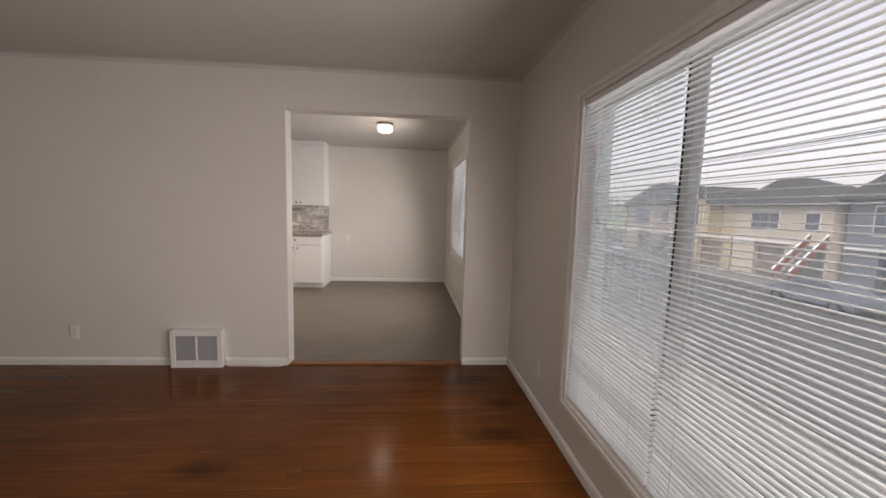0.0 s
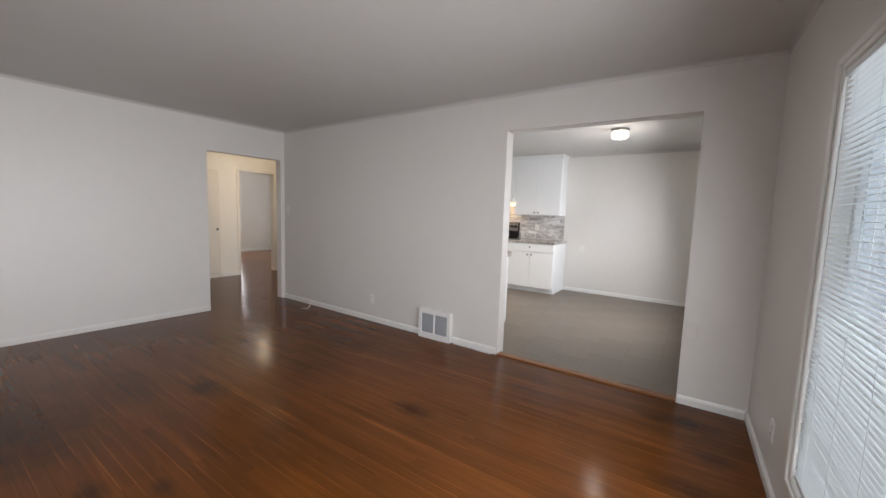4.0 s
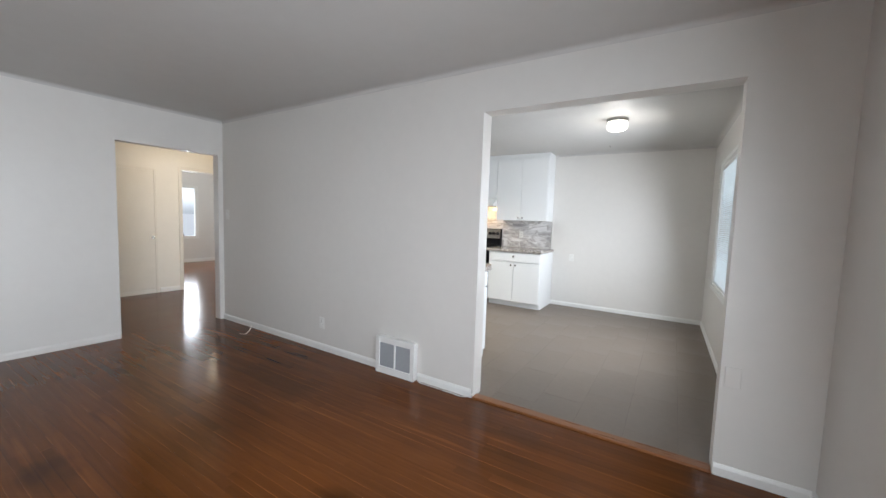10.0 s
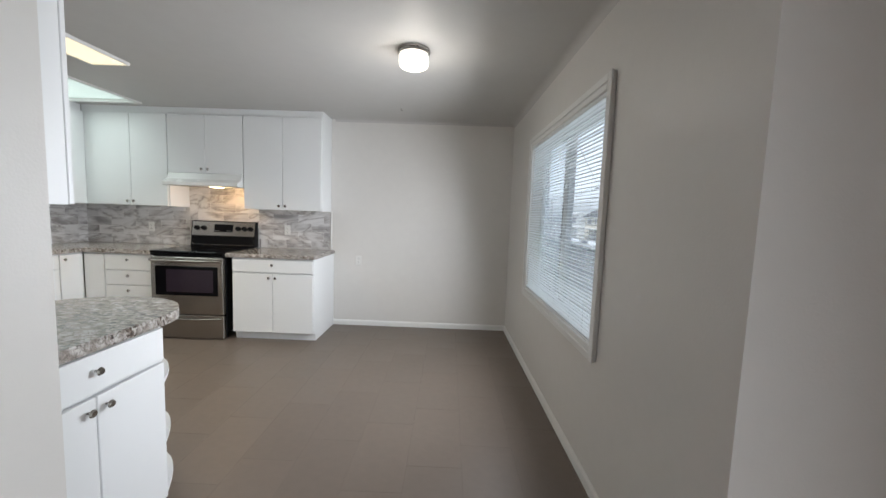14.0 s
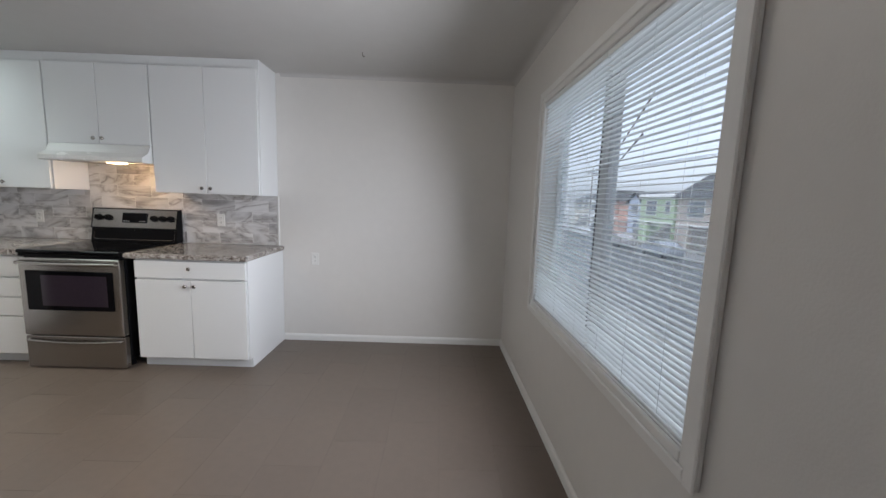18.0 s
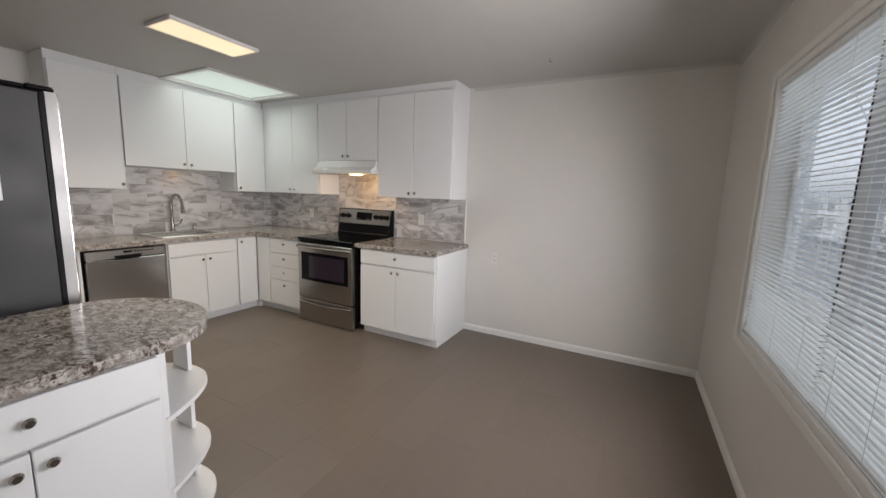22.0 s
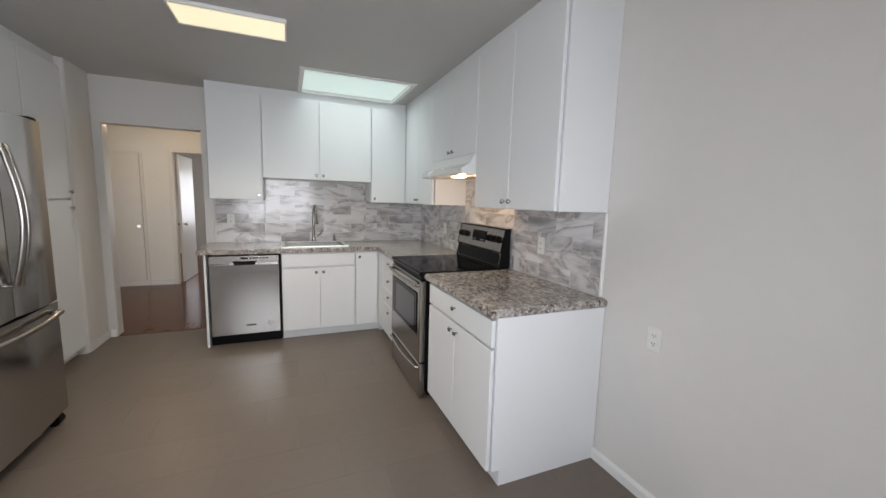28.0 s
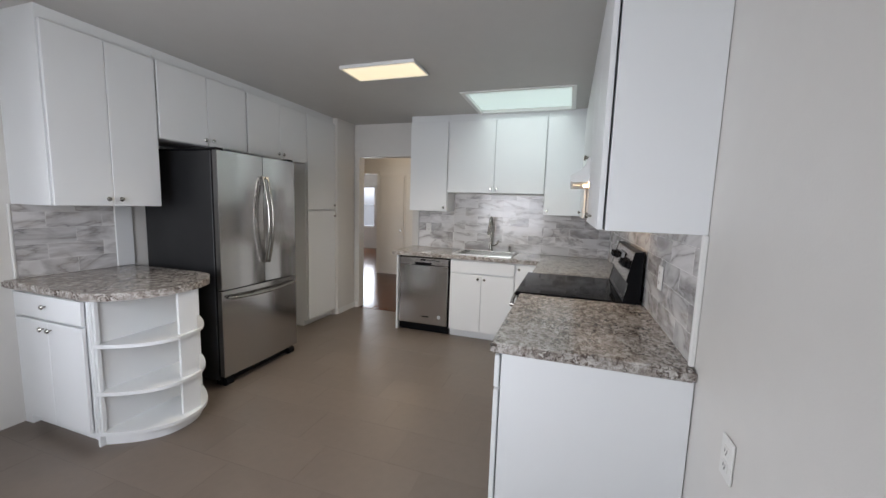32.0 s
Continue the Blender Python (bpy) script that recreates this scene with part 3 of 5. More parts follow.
def marble():
    """White marble with soft grey diagonal veins; each piece cut from another place."""
    m = bpy.data.materials.new("polished_marble_tile")
    m.use_nodes = True
    t = m.node_tree
    b = t.nodes["Principled BSDF"]
    geo, info = t.nodes.new("ShaderNodeNewGeometry"), t.nodes.new("ShaderNodeObjectInfo")
    add = t.nodes.new("ShaderNodeVectorMath")
    add.operation = "MULTIPLY_ADD"
    comb = t.nodes.new("ShaderNodeCombineXYZ")
    for k in range(3):
        t.links.new(info.outputs["Random"], comb.inputs[k])
    t.links.new(comb.outputs[0], add.inputs[0])
    add.inputs[1].default_value = (2.9, 1.7, 2.3)
    t.links.new(geo.outputs["Position"], add.inputs[2])
    mp = t.nodes.new("ShaderNodeMapping")
    mp.inputs["Rotation"].default_value = (radians(38), radians(35), radians(12))
    mp.inputs["Scale"].default_value = (1.0, 1.0, 2.6)
    t.links.new(add.outputs[0], mp.inputs[0])
    v = mp.outputs[0]
    body = ramp(t, noise_of(t, v, 2.6, 4, 0.5, 0.9), [(0.31, (0.36, 0.345, 0.345)), (0.41, (0.55, 0.535, 0.53)), (0.51, (0.75, 0.74, 0.735))])
    n = noise_of(t, v, 1.5, 5, 0.55, 1.0)
    sub, ab = t.nodes.new("ShaderNodeMath"), t.nodes.new("ShaderNodeMath")
    sub.operation, ab.operation = "SUBTRACT", "ABSOLUTE"
    sub.inputs[1].default_value = 0.5
    t.links.new(n, sub.inputs[0])
    t.links.new(sub.outputs[0], ab.inputs[0])
    vein = ramp(t, ab.outputs[0], [(0.0, (0.88, 0.88, 0.88)), (0.007, (0.55, 0.55, 0.55)), (0.04, (0.20, 0.20, 0.20)), (0.09, (0, 0, 0))])
    grey = ramp(t, noise_of(t, v, 9, 3), [(0.3, (0.17, 0.16, 0.165)), (0.7, (0.42, 0.38, 0.35))])
    hsv, tone = t.nodes.new("ShaderNodeHueSaturation"), t.nodes.new("ShaderNodeMapRange")  # each tile its own tone
    tone.inputs["To Min"].default_value, tone.inputs["To Max"].default_value = 0.82, 1.05
    t.links.new(info.outputs["Random"], tone.inputs[0])
    t.links.new(tone.outputs[0], hsv.inputs["Value"])
    t.links.new(mixed(t, vein, body, grey), hsv.inputs["Color"])
    t.links.new(hsv.outputs[0], b.inputs["Base Color"])
    b.inputs["Roughness"].default_value = 0.16
    return m


STONE, MARBLE = granite(), marble()


def rounded_end(x0, x1, y0, y1, r, n=24):
    """Outline whose y1 end is a half ellipse of depth r."""
    pts = [(x0, y0), (x1, y0)]
    cx, rx = (x0 + x1) / 2, (x1 - x0) / 2
    return pts + [(cx + rx * math.cos(a), y1 + r * math.sin(a)) for a in (math.pi * k / n for k in range(n + 1))]


def bowed_end(x0, x1, y0, y1, r, n=24):
    """Outline whose y1 end bows out by r, flatter at its corners than an ellipse."""
    cx, rx = (x0 + x1) / 2, (x1 - x0) / 2
    return [(x0, y0), (x1, y0)] + [(cx + rx * u, y1 + r * (1 - abs(u) ** 2.4)) for u in (math.cos(math.pi * k / n) for k in range(n + 1))]


def slab(bm, round_edges=0.008):
    es = [e for e in bm.edges if abs(e.verts[0].co.z - e.verts[1].co.z) < 1e-5]
    bmesh.ops.bevel(bm, geom=es, offset=round_edges, segments=2, affect="EDGES")
    return bm


SINK = (-4.165, -3.745, 5.745, 6.335)
tagged(part("counter", slab(prism(bmesh.new(), [(-2.162, 6.645), (-1.245, 6.645), (-1.245, 7.348), (-2.162, 7.348)], CT, 0.915)), STONE, smooth=True), "speckled brown granite worktop beside the stove", "worktop")
bm = bmesh.new()
x0, x1, y0, y1 = SINK
gx, gy = (-4.268, x0, x1, -3.64, -2.928), (5.03, y0, y1, 6.645, 7.348)
net = {}
for i in range(4):
    for j in range(4):
        if (i == 3 and j < 3) or (i == 1 and j == 1):
            continue  # outside the corner, or the sink hole
        for k in ((i, j), (i + 1, j), (i + 1, j + 1), (i, j + 1)):
            if k not in net:
                net[k] = bm.verts.new((gx[k[0]], gy[k[1]], CT))
        bm.faces.new([net[k] for k in ((i, j), (i + 1, j), (i + 1, j + 1), (i, j + 1))])
up_faces = bmesh.ops.extrude_face_region(bm, geom=bm.faces[:])["geom"]
bmesh.ops.translate(bm, verts=[v for v in up_faces if isinstance(v, bmesh.types.BMVert)], vec=(0, 0, 0.915 - CT))
bmesh.ops.recalc_face_normals(bm, faces=bm.faces)
bmesh.ops.bevel(bm, geom=[e for e in bm.edges if e.verts[0].co.z > 0.9 and e.verts[1].co.z > 0.9 and e.calc_face_angle(0) > 1], offset=0.006, segments=2, affect="EDGES")
tagged(part("counter", bm, STONE), "speckled brown granite corner worktop with a sink", "worktop")
tagged(part("counter", slab(prism(bmesh.new(), rounded_end(-1.79, -1.07, 3.727, 4.42, 0.305), CT, 0.915)), STONE, smooth=True), "speckled granite worktop with a rounded end", "worktop")
cabinet("base_cabinet", pose(-1.11, 3.80, 0, 0, 0, 90), 0.63, 0, CT, 0.635, lo, [("drawer", 0, 0.63, 0.72, CT - 0.01, 0.315, 0.80)] + two_doors(0.63, 0.09, 0.71, False), 0.085)
tagged(bpart("filler_panel", (-1.74, -1.115, 3.727, 3.799, 0.0, CT - 0.001), CAB), "white filler between wall and base cabinet", "panel")
tagged(bpart("filler_panel", (-3.775, -3.672, 6.681, 6.757, 0.0, 0.086), CAB, bevel=0.001), "white toe-kick filler in the cabinet corner", "panel")
bpanel = bpart("filler_panel", (-1.79, -1.675, 3.727, 3.745, 0.917, UB), CAB)
tagged(bpanel, "white filler panel beside the refrigerator", "panel")


# ---- baseboards and ceiling trim ----
def board(name, p, q, h=0.075, t=0.014, label="white painted baseboard", z=0.0, material=None):
    """A moulded strip along the wall foot from p to q, thick to the left of the way."""
    p, q = Vector((*p, z)), Vector((*q, z))
    L = (q - p).length
    bm = bmesh.new()
    prof = [(0, 0), (t, 0), (t, h * 0.72), (t * 0.75, h * 0.86), (t * 0.35, h), (0, h)]
    rings = [[bm.verts.new((x, a, b)) for a, b in prof] for x in (0, L)]
    n = len(prof)
    for k in range(n):
        bm.faces.new((rings[0][k], rings[0][(k + 1) % n], rings[1][(k + 1) % n], rings[1][k]))
    bm.faces.new(rings[0][::-1]), bm.faces.new(rings[1])
    ob = part(name, bm, material or TRIM)
    d = (q - p).normalized()
    ob.matrix_world = Matrix.Translation(p) @ Matrix.Rotation(math.atan2(d.y, d.x), 4, "Z")
    return tagged(ob, label, "baseboard", kind="structure")


def on(m, x, y, z=0.0):
    v = m @ Vector((x, y, z))
    return (v.x, v.y)


board("baseboard", (0.83, 7.348), (-1.258, 7.348), 0.065)
board("baseboard", on(EAST_K, -0.001, -3.60), on(EAST_K, -0.001, -0.002), 0.065)
board("baseboard", (-0.80, divider_y(-0.80) - 0.002), (-1.30, divider_y(-1.30) - 0.002), 0.07)
board("baseboard", (-1.725, divider_y(-1.725) - 0.002), (-4.345, divider_y(-4.345) - 0.002), 0.07)
board("baseboard", (1.105, 3.588), (0.705, 3.588), 0.07)
board("baseboard", on(EAST_LR, -0.001, -3.80), on(EAST_LR, -0.001, -0.002), 0.07)
board("baseboard", on(WEST, -4.408, 2.60), on(WEST, -4.408, -0.19), 0.07, 0.010, material=WALL)
board("baseboard", (-4.39, -0.199), (1.18, -0.199), 0.07)
board("baseboard", (-3.87, 4.161), (-4.266, 4.161), 0.0751)
board("baseboard", (-4.269, 4.215), (-4.269, 4.165), 0.075)
board("baseboard", (-6.679, 4.13), (-6.679, 3.84), 0.08)
board("baseboard", (-10.398, 7.09), (-10.398, 1.3), 0.09)
board("baseboard", (-6.7, 7.098), (-10.39, 7.098), 0.09)


def cove(name, p, q, r=0.035, label="rounded plaster cove at the ceiling", material=None):
    """A concave quarter strip between wall and ceiling, the wall to the right of the way."""
    p, q = Vector((*p, TOP)), Vector((*q, TOP))
    L = (q - p).length
    bm = bmesh.new()
    prof = [(-0.001, 0.001)] + [(r - r * math.sin(a), -r + r * math.cos(a)) for a in (math.pi / 2 * k / 5 for k in range(5, -1, -1))]
    rings = [[bm.verts.new((x, a, b)) for a, b in prof] for x in (0, L)]
    n = len(prof)
    for k in range(n):
        bm.faces.new((rings[0][k], rings[0][(k + 1) % n], rings[1][(k + 1) % n], rings[1][k]))
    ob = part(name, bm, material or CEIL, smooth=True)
    d = (q - p).normalized()
    ob.matrix_world = Matrix.Translation(p) @ Matrix.Rotation(math.atan2(d.y, d.x), 4, "Z")
    return tagged(ob, label, "cove", kind="structure")


cove("trim", (1.12, 3.589), (-0.785, 3.589), 0.03)
cove("trim", (-0.785, 3.589), (-4.37, divider_y(-4.37) - 0.001), 0.03)
cove("trim", on(WEST, -4.409, 3.63), on(WEST, -4.409, -0.25), 0.03)
cove("trim", on(EAST_LR, -0.001, -3.8), on(EAST_LR, -0.001, 0), 0.03)
cove("trim", (0.84, 7.349), (-1.25, 7.349), 0.03)
cove("trim", on(EAST_K, -0.001, -3.62), on(EAST_K, -0.001, 0), 0.045)


# ---- windows ----
RAILM = mat("olive_grey_window_rail", (0.16, 0.155, 0.14), 0.5, vary=0.06)
SASH = mat("pale_window_sash", (0.72, 0.74, 0.74), 0.45, vary=0.04)
def window(name, wall, hole, casing, label, rail=None, mull=None, mw=0.022, d0=0.095, stool=False):
    """Casing, frame, mullion and panes in a hole of a wall, local x outward."""
    w = thing(name, wall, label, "window", kind="structure")
    y0, y1, z0, z1 = hole
    c, p = casing, 0.018
    for nm, d in (("casing", (-p, -0.001, y0 - c, y0, z0 - c, z1 + c)), ("casing", (-p, -0.001, y1, y1 + c, z0 - c, z1 + c)), ("casing", (-p, -0.001, y0, y1, z1, z1 + c)), ("casing", (-p, -0.001, y0, y1, z0 - c, z0))):
        bpart(nm, d, TRIM, w, bevel=0.004)
    i = c * 0.45
    for nm, d in (("casing_moulding", (-p - 0.010, -p + 0.001, y0 - c - 0.004, y0 - i, z0 - c - 0.004, z1 + c + 0.004)), ("casing_moulding", (-p - 0.010, -p + 0.001, y1 + i, y1 + c + 0.004, z0 - c - 0.004, z1 + c + 0.004)), ("casing_moulding", (-p - 0.0095, -p + 0.001, y0 - i, y1 + i, z1 + i, z1 + c + 0.003)), ("casing_moulding", (-p - 0.0095, -p + 0.001, y0 - i, y1 + i, z0 - c - 0.003, z0 - i))):
        bpart(nm, d, TRIM, w, bevel=0.004)
    f = 0.035
    d1 = d0 + 0.04
    for d in ((d0, d1, y0, y0 + f, z0, z1), (d0, d1, y1 - f, y1, z0, z1), (d0, d1, y0 + f, y1 - f, z1 - f, z1), (d0, d1, y0 + f, y1 - f, z0, z0 + f)):
        bpart("window_frame", d, SASH, w, "pale aluminium frame", 0.003)
    ys = [y0 + f, *([mull] if mull else []), y1 - f]
    if mull:
        bpart("mullion", (d0 - 0.007, d1 + 0.003, mull - mw, mull + mw, z0 + f, z1 - f), ALU, w, "grey aluminium mullion", 0.003)
        bpart("gasket", (d0 - 0.010, d0 - 0.0065, mull + mw - 0.012, mull + mw - 0.005, z0 + f, z1 - f), DARK, w, "black rubber seal", 0)
    zs = [z0 + f, *([rail] if rail else []), z1 - f]
    if rail:
        bpart("rail", (d0 - 0.007, d1 + 0.003, y0 + f, y1 - f, rail - 0.03, rail + 0.03), RAILM, w, "grey aluminium rail", 0.003)
    for a, b in zip(ys, ys[1:]):
        for e, g in zip(zs, zs[1:]):
            o = bpart("pane", (d0 + 0.018, d0 + 0.022, a, b, e, g), GLASS if a == ys[0] else HAZY, w, "clear window pane", 0)
            o.visible_shadow = False
    if stool:
        bpart("window_sill", (-0.045, 0.0, y0 - c - 0.02, y1 + c + 0.02, z0 - c - 0.024, z0 - c - 0.004), TRIM, w, "white painted window stool", 0.005)
    return w


LMULL, KMULL = -1.895, -1.722
window("window_1", EAST_LR, LW, 0.045, "wide aluminium picture window with white casing", 0.60, LMULL, d0=0.055)
window("window_2", EAST_K, KW, 0.068, "aluminium kitchen window with moulded white casing", None, KMULL, mw=0.045)

PITCH = 0.0208


def blind(wall, y0, y1, z0, z1, label):
    """A mini-blind: headrail, slats, bottom rail, ladder cords and wand."""
    b = thing("window_blind", wall, label, "blind", "window blinds")
    bpart("headrail", (0.022, 0.052, y0, y1, z1 - 0.03, z1 - 0.002), VINYL, b, "white steel headrail", 0.003)
    bpart("bottom_rail", (0.026, 0.048, y0, y1, z0 + 0.006, z0 + 0.020), VINYL, b, "", 0.003)
    bm = bmesh.new()
    tilt, rows = radians(1.5), []
    for s in (-1, -0.4, 0.4, 1):
        x, z = 0.0125 * s, 0.0026 * (1 - s * s)
        x, z = x * math.cos(tilt) - z * math.sin(tilt), x * math.sin(tilt) + z * math.cos(tilt)
        rows.append([bm.verts.new((x, y, z + e)) for y in (y0 + 0.002, y1 - 0.002) for e in (0, 0.0006)])
    for r, q in zip(rows, rows[1:]):
        bm.faces.new((r[1], q[1], q[3], r[3])), bm.faces.new((r[0], r[2], q[2], q[0]))
        bm.faces.new((r[0], q[0], q[1], r[1])), bm.faces.new((r[2], r[3], q[3], q[2]))
    for r in (rows[0], rows[-1]):
        bm.faces.new((r[0], r[1], r[3], r[2]))
    me = mesh("slat", bm, SLATM)
    n = int((z1 - 0.04 - z0 - 0.03) / PITCH)
    for k in range(n + 1):
        s = new("slat", me)
        s.parent = b
        s.location = (0.037 + random.uniform(-0.0006, 0.0006), 0, z0 + 0.03 + k * PITCH + random.uniform(-0.0006, 0.0006))
        s.rotation_euler = (random.uniform(-0.0009, 0.0009), random.uniform(-0.05, 0.05), 0)
    for y in [y0 + 0.12 + (y1 - y0 - 0.24) * k / 2 for k in range(3)]:
        for x in (0.0235, 0.0505):
            part("ladder_cord", cyl(bmesh.new(), (x, y, z0 + 0.018), (x, y, z1 - 0.02), 0.0006, n=5), VINYL, b, "thin white ladder cord")
    return b


wide = "white aluminium mini-blind with open slats over the window"
for hole, m, wall in ((LW, -1.915, EAST_LR @ Matrix.Translation((-0.033, 0, 0))), (KW, -1.89, EAST_K @ Matrix.Translation((-0.033, 0, 0)))):
    blind(wall, m + 0.003, hole[1] - 0.005, hole[2] + 0.004, hole[3], wide)
    blind(wall, hole[0] + 0.005, m - 0.003, hole[2] + 0.004, hole[3], wide)

# bedroom windows
BEDW = ((5.2, 6.13, 0.67, 1.97), (0.2, 1.08, 0.69, 1.95))
for k, (a, b, c, d) in enumerate(BEDW):
    w = thing(f"window_{k + 3}", pose(-10.4, 0, 0), "white framed bedroom window", "window", kind="structure")
    for e in ((-0.06, 0.012, a - 0.05, a + 0.03, c - 0.05, d + 0.05), (-0.06, 0.012, b - 0.03, b + 0.05, c - 0.05, d + 0.05), (-0.06, 0.012, a + 0.03, b - 0.03, d - 0.03, d + 0.05), (-0.06, 0.03, a + 0.03, b - 0.03, c - 0.05, c + 0.03)):
        bpart("window_frame", e, TRIM, w, bevel=0.004)
    bpart("mullion", (-0.05, -0.02, (a + b) / 2 - 0.015, (a + b) / 2 + 0.015, c + 0.03, d - 0.03), TRIM, w)

# ---- skylight and lamps ----
SKY_GLOW = glow("frosted_skylight_daylight", (0.72, 1.0, 0.93), 0.50)
TUBE_GLOW = glow("warm_fluorescent_diffuser", (1.0, 0.84, 0.50), 0.95)
BULB_GLOW = glow("lit_ribbed_glass", (1.0, 0.95, 0.85), 1.5)
HOOD_GLOW = glow("hood_bulb_lens", (1.0, 0.74, 0.42), 4.0)
a, b, c, d = SKYL
s = thing("skylight", pose(0, 0, 0), "frosted skylight with white trim in the kitchen ceiling", "skylight")
for e in ((a - 0.001, a + 0.012, c, d), (b - 0.012, b + 0.001, c, d), (a + 0.012, b - 0.012, c - 0.001, c + 0.012), (a + 0.012, b - 0.012, d - 0.012, d + 0.001)):
    bpart("shaft_lining", (*e, TOP + 0.002, TOP + 0.10), TRIM, s, bevel=0)
t = 0.028
for e in ((a - t, a + 0.014, c - t, d + t), (b - 0.014, b + t, c - t, d + t), (a + 0.014, b - 0.014, c - t, c + 0.014), (a + 0.014, b - 0.014, d - 0.014, d + t)):
    bpart("skylight_trim", (*e, TOP - 0.014, TOP - 0.0005), TRIM, s, bevel=0.003)
bpart("diffuser", (a + 0.012, b - 0.012, c + 0.012, d - 0.012, TOP + 0.022, TOP + 0.028), SKY_GLOW, s, "pale frosted diffuser lit by daylight", 0)
area("skylight_daylight", pose((a + b) / 2, (c + d) / 2, TOP + 0.015), b - a - 0.05, d - c - 0.05, 4.4, (0.86, 1.0, 0.95), 125)

a, b, c, d = LAMP
s = thing("fluorescent_light", pose(0, 0, 0), "lit shallow fluorescent ceiling light with a white frame", "ceiling light")
for e in ((a, a + 0.015, c, d), (b - 0.015, b, c, d), (a + 0.015, b - 0.015, c, c + 0.012), (a + 0.015, b - 0.015, d - 0.012, d)):
    bpart("frame", (*e, TOP - 0.026, TOP - 0.0005), TRIM, s, bevel=0.004)
bpart("diffuser", (a + 0.015, b - 0.015, c + 0.012, d - 0.012, TOP - 0.022, TOP - 0.006), TUBE_GLOW, s, "glowing yellow acrylic diffuser", 0.004)
area("fluorescent_lamp", pose((a + b) / 2, (c + d) / 2, TOP - 0.030), b - a - 0.08, d - c - 0.08, 13.5, (1.0, 0.90, 0.73), 130)

KL = (-0.147, 5.445)
s = thing("ceiling_lamp", pose(*KL, TOP), "lit ribbed glass drum ceiling light on a nickel base", "ceiling light")
part("base", cyl(cyl(bmesh.new(), (0, 0, -0.0005), (0, 0, -0.014), 0.108, n=40), (0, 0, -0.013), (0, 0, -0.03), 0.102, 0.098, n=40), CHROME, s, "brushed nickel base ring", True)
bm = bmesh.new()
prof = [(0.090, -0.030), (0.095, -0.044), (0.097, -0.078), (0.092, -0.102), (0.070, -0.116), (0.035, -0.121), (0.0, -0.122)]
N = 48
rings = [[bm.verts.new((r * (1 + 0.014 * (k % 2)) * math.cos(2 * math.pi * k / N), r * (1 + 0.014 * (k % 2)) * math.sin(2 * math.pi * k / N), z)) for k in range(N)] for r, z in prof[:-1]]
for p, q in zip(rings, rings[1:]):
    for k in range(N):
        bm.faces.new((p[k], p[(k + 1) % N], q[(k + 1) % N], q[k]))
bm.faces.new(rings[-1]), bm.faces.new(rings[0][::-1])
part("shade", bm, BULB_GLOW, s, "glowing ribbed clear glass shade", True)
bulb("kitchen_bulb", (*KL, TOP - 0.225), 3.8, (1.0, 0.95, 0.86), 0.08)
HALL_LAMPS = ((-5.4, 4.3, 13, 0.10), (-8.1, 5.45, 4.2, 0.15))
HALL_GLASS = glow("hall_lamp_glass", (1.0, 0.86, 0.62), 1.5)
for x, y, power, r in HALL_LAMPS:
    bulb("hall_lamp_light", (x, y, TOP - 0.24), power, (1.0, 0.80, 0.54), r)
    s = thing("ceiling_lamp", pose(x, y, TOP + 0.001), "lit shallow glass bowl ceiling light", "ceiling light")
    part("shade", cyl(cyl(bmesh.new(), (0, 0, -0.002), (0, 0, -0.03), 0.15, n=32), (0, 0, -0.03), (0, 0, -0.10), 0.14, 0.08, n=32), HALL_GLASS, s, "glowing glass shade", True)

# daylight through the windows: what falls on the blinds, and what they pass on
DAY = (0.89, 0.945, 1.0)
for nm, wall, (y0, y1, z0, z1), power, cone, tilt, yaw in (("living", EAST_LR, LW, LIVING_DAY, 178, 15, 6), ("kitchen", EAST_K, KW, KITCHEN_DAY, 157, 15, 4)):  # degrees below the level, and towards north
    w, h = y1 - y0 - 0.04, z1 - z0 - 0.04
    area(nm + "_window_daylight", wall @ Matrix.Translation((0.045, (y0 + y1) / 2, (z0 + z1) / 2)) @ pose(0, 0, 0, 90, 0, 90), w, h, SLAT_DAY * w * h, DAY, 110)
    n = 3
    for k in range(n):  # sky light comes down through the slats
        for q in range(n):
            m = wall @ Matrix.Translation((-0.215, y0 + 0.02 + w * (q + 0.5) / n, z0 + 0.12 + (h - 0.12) * (k + 0.5) / n)) @ pose(0, 0, 0, 90 - tilt, 0, 90 - yaw)
            area(nm + "_window_daylight", m, w / n - 0.05, h / n - 0.04, power / n / n, DAY, cone)
for k, (a, b, c, d) in enumerate(BEDW):
    area("bedroom_daylight", pose(-10.385, (a + b) / 2, (c + d) / 2, 90, 0, -90), b - a - 0.02, d - c - 0.1, 35, DAY)


# ---- stove ----
def half_bow(bm, x0, x1, y, out, z, r, n=14, lift=0.0):
    """A bowed bar handle from x0 to x1 that stands out of the plane y by out."""
    pts = [(x0, y, z)] + [(x0 + (x1 - x0) * k / n, y - out * (0.55 + 0.45 * math.sin(math.pi * k / n)), z + lift * math.sin(math.pi * k / n)) for k in range(n + 1)] + [(x1, y, z)]
    return tube(bm, pts, r)


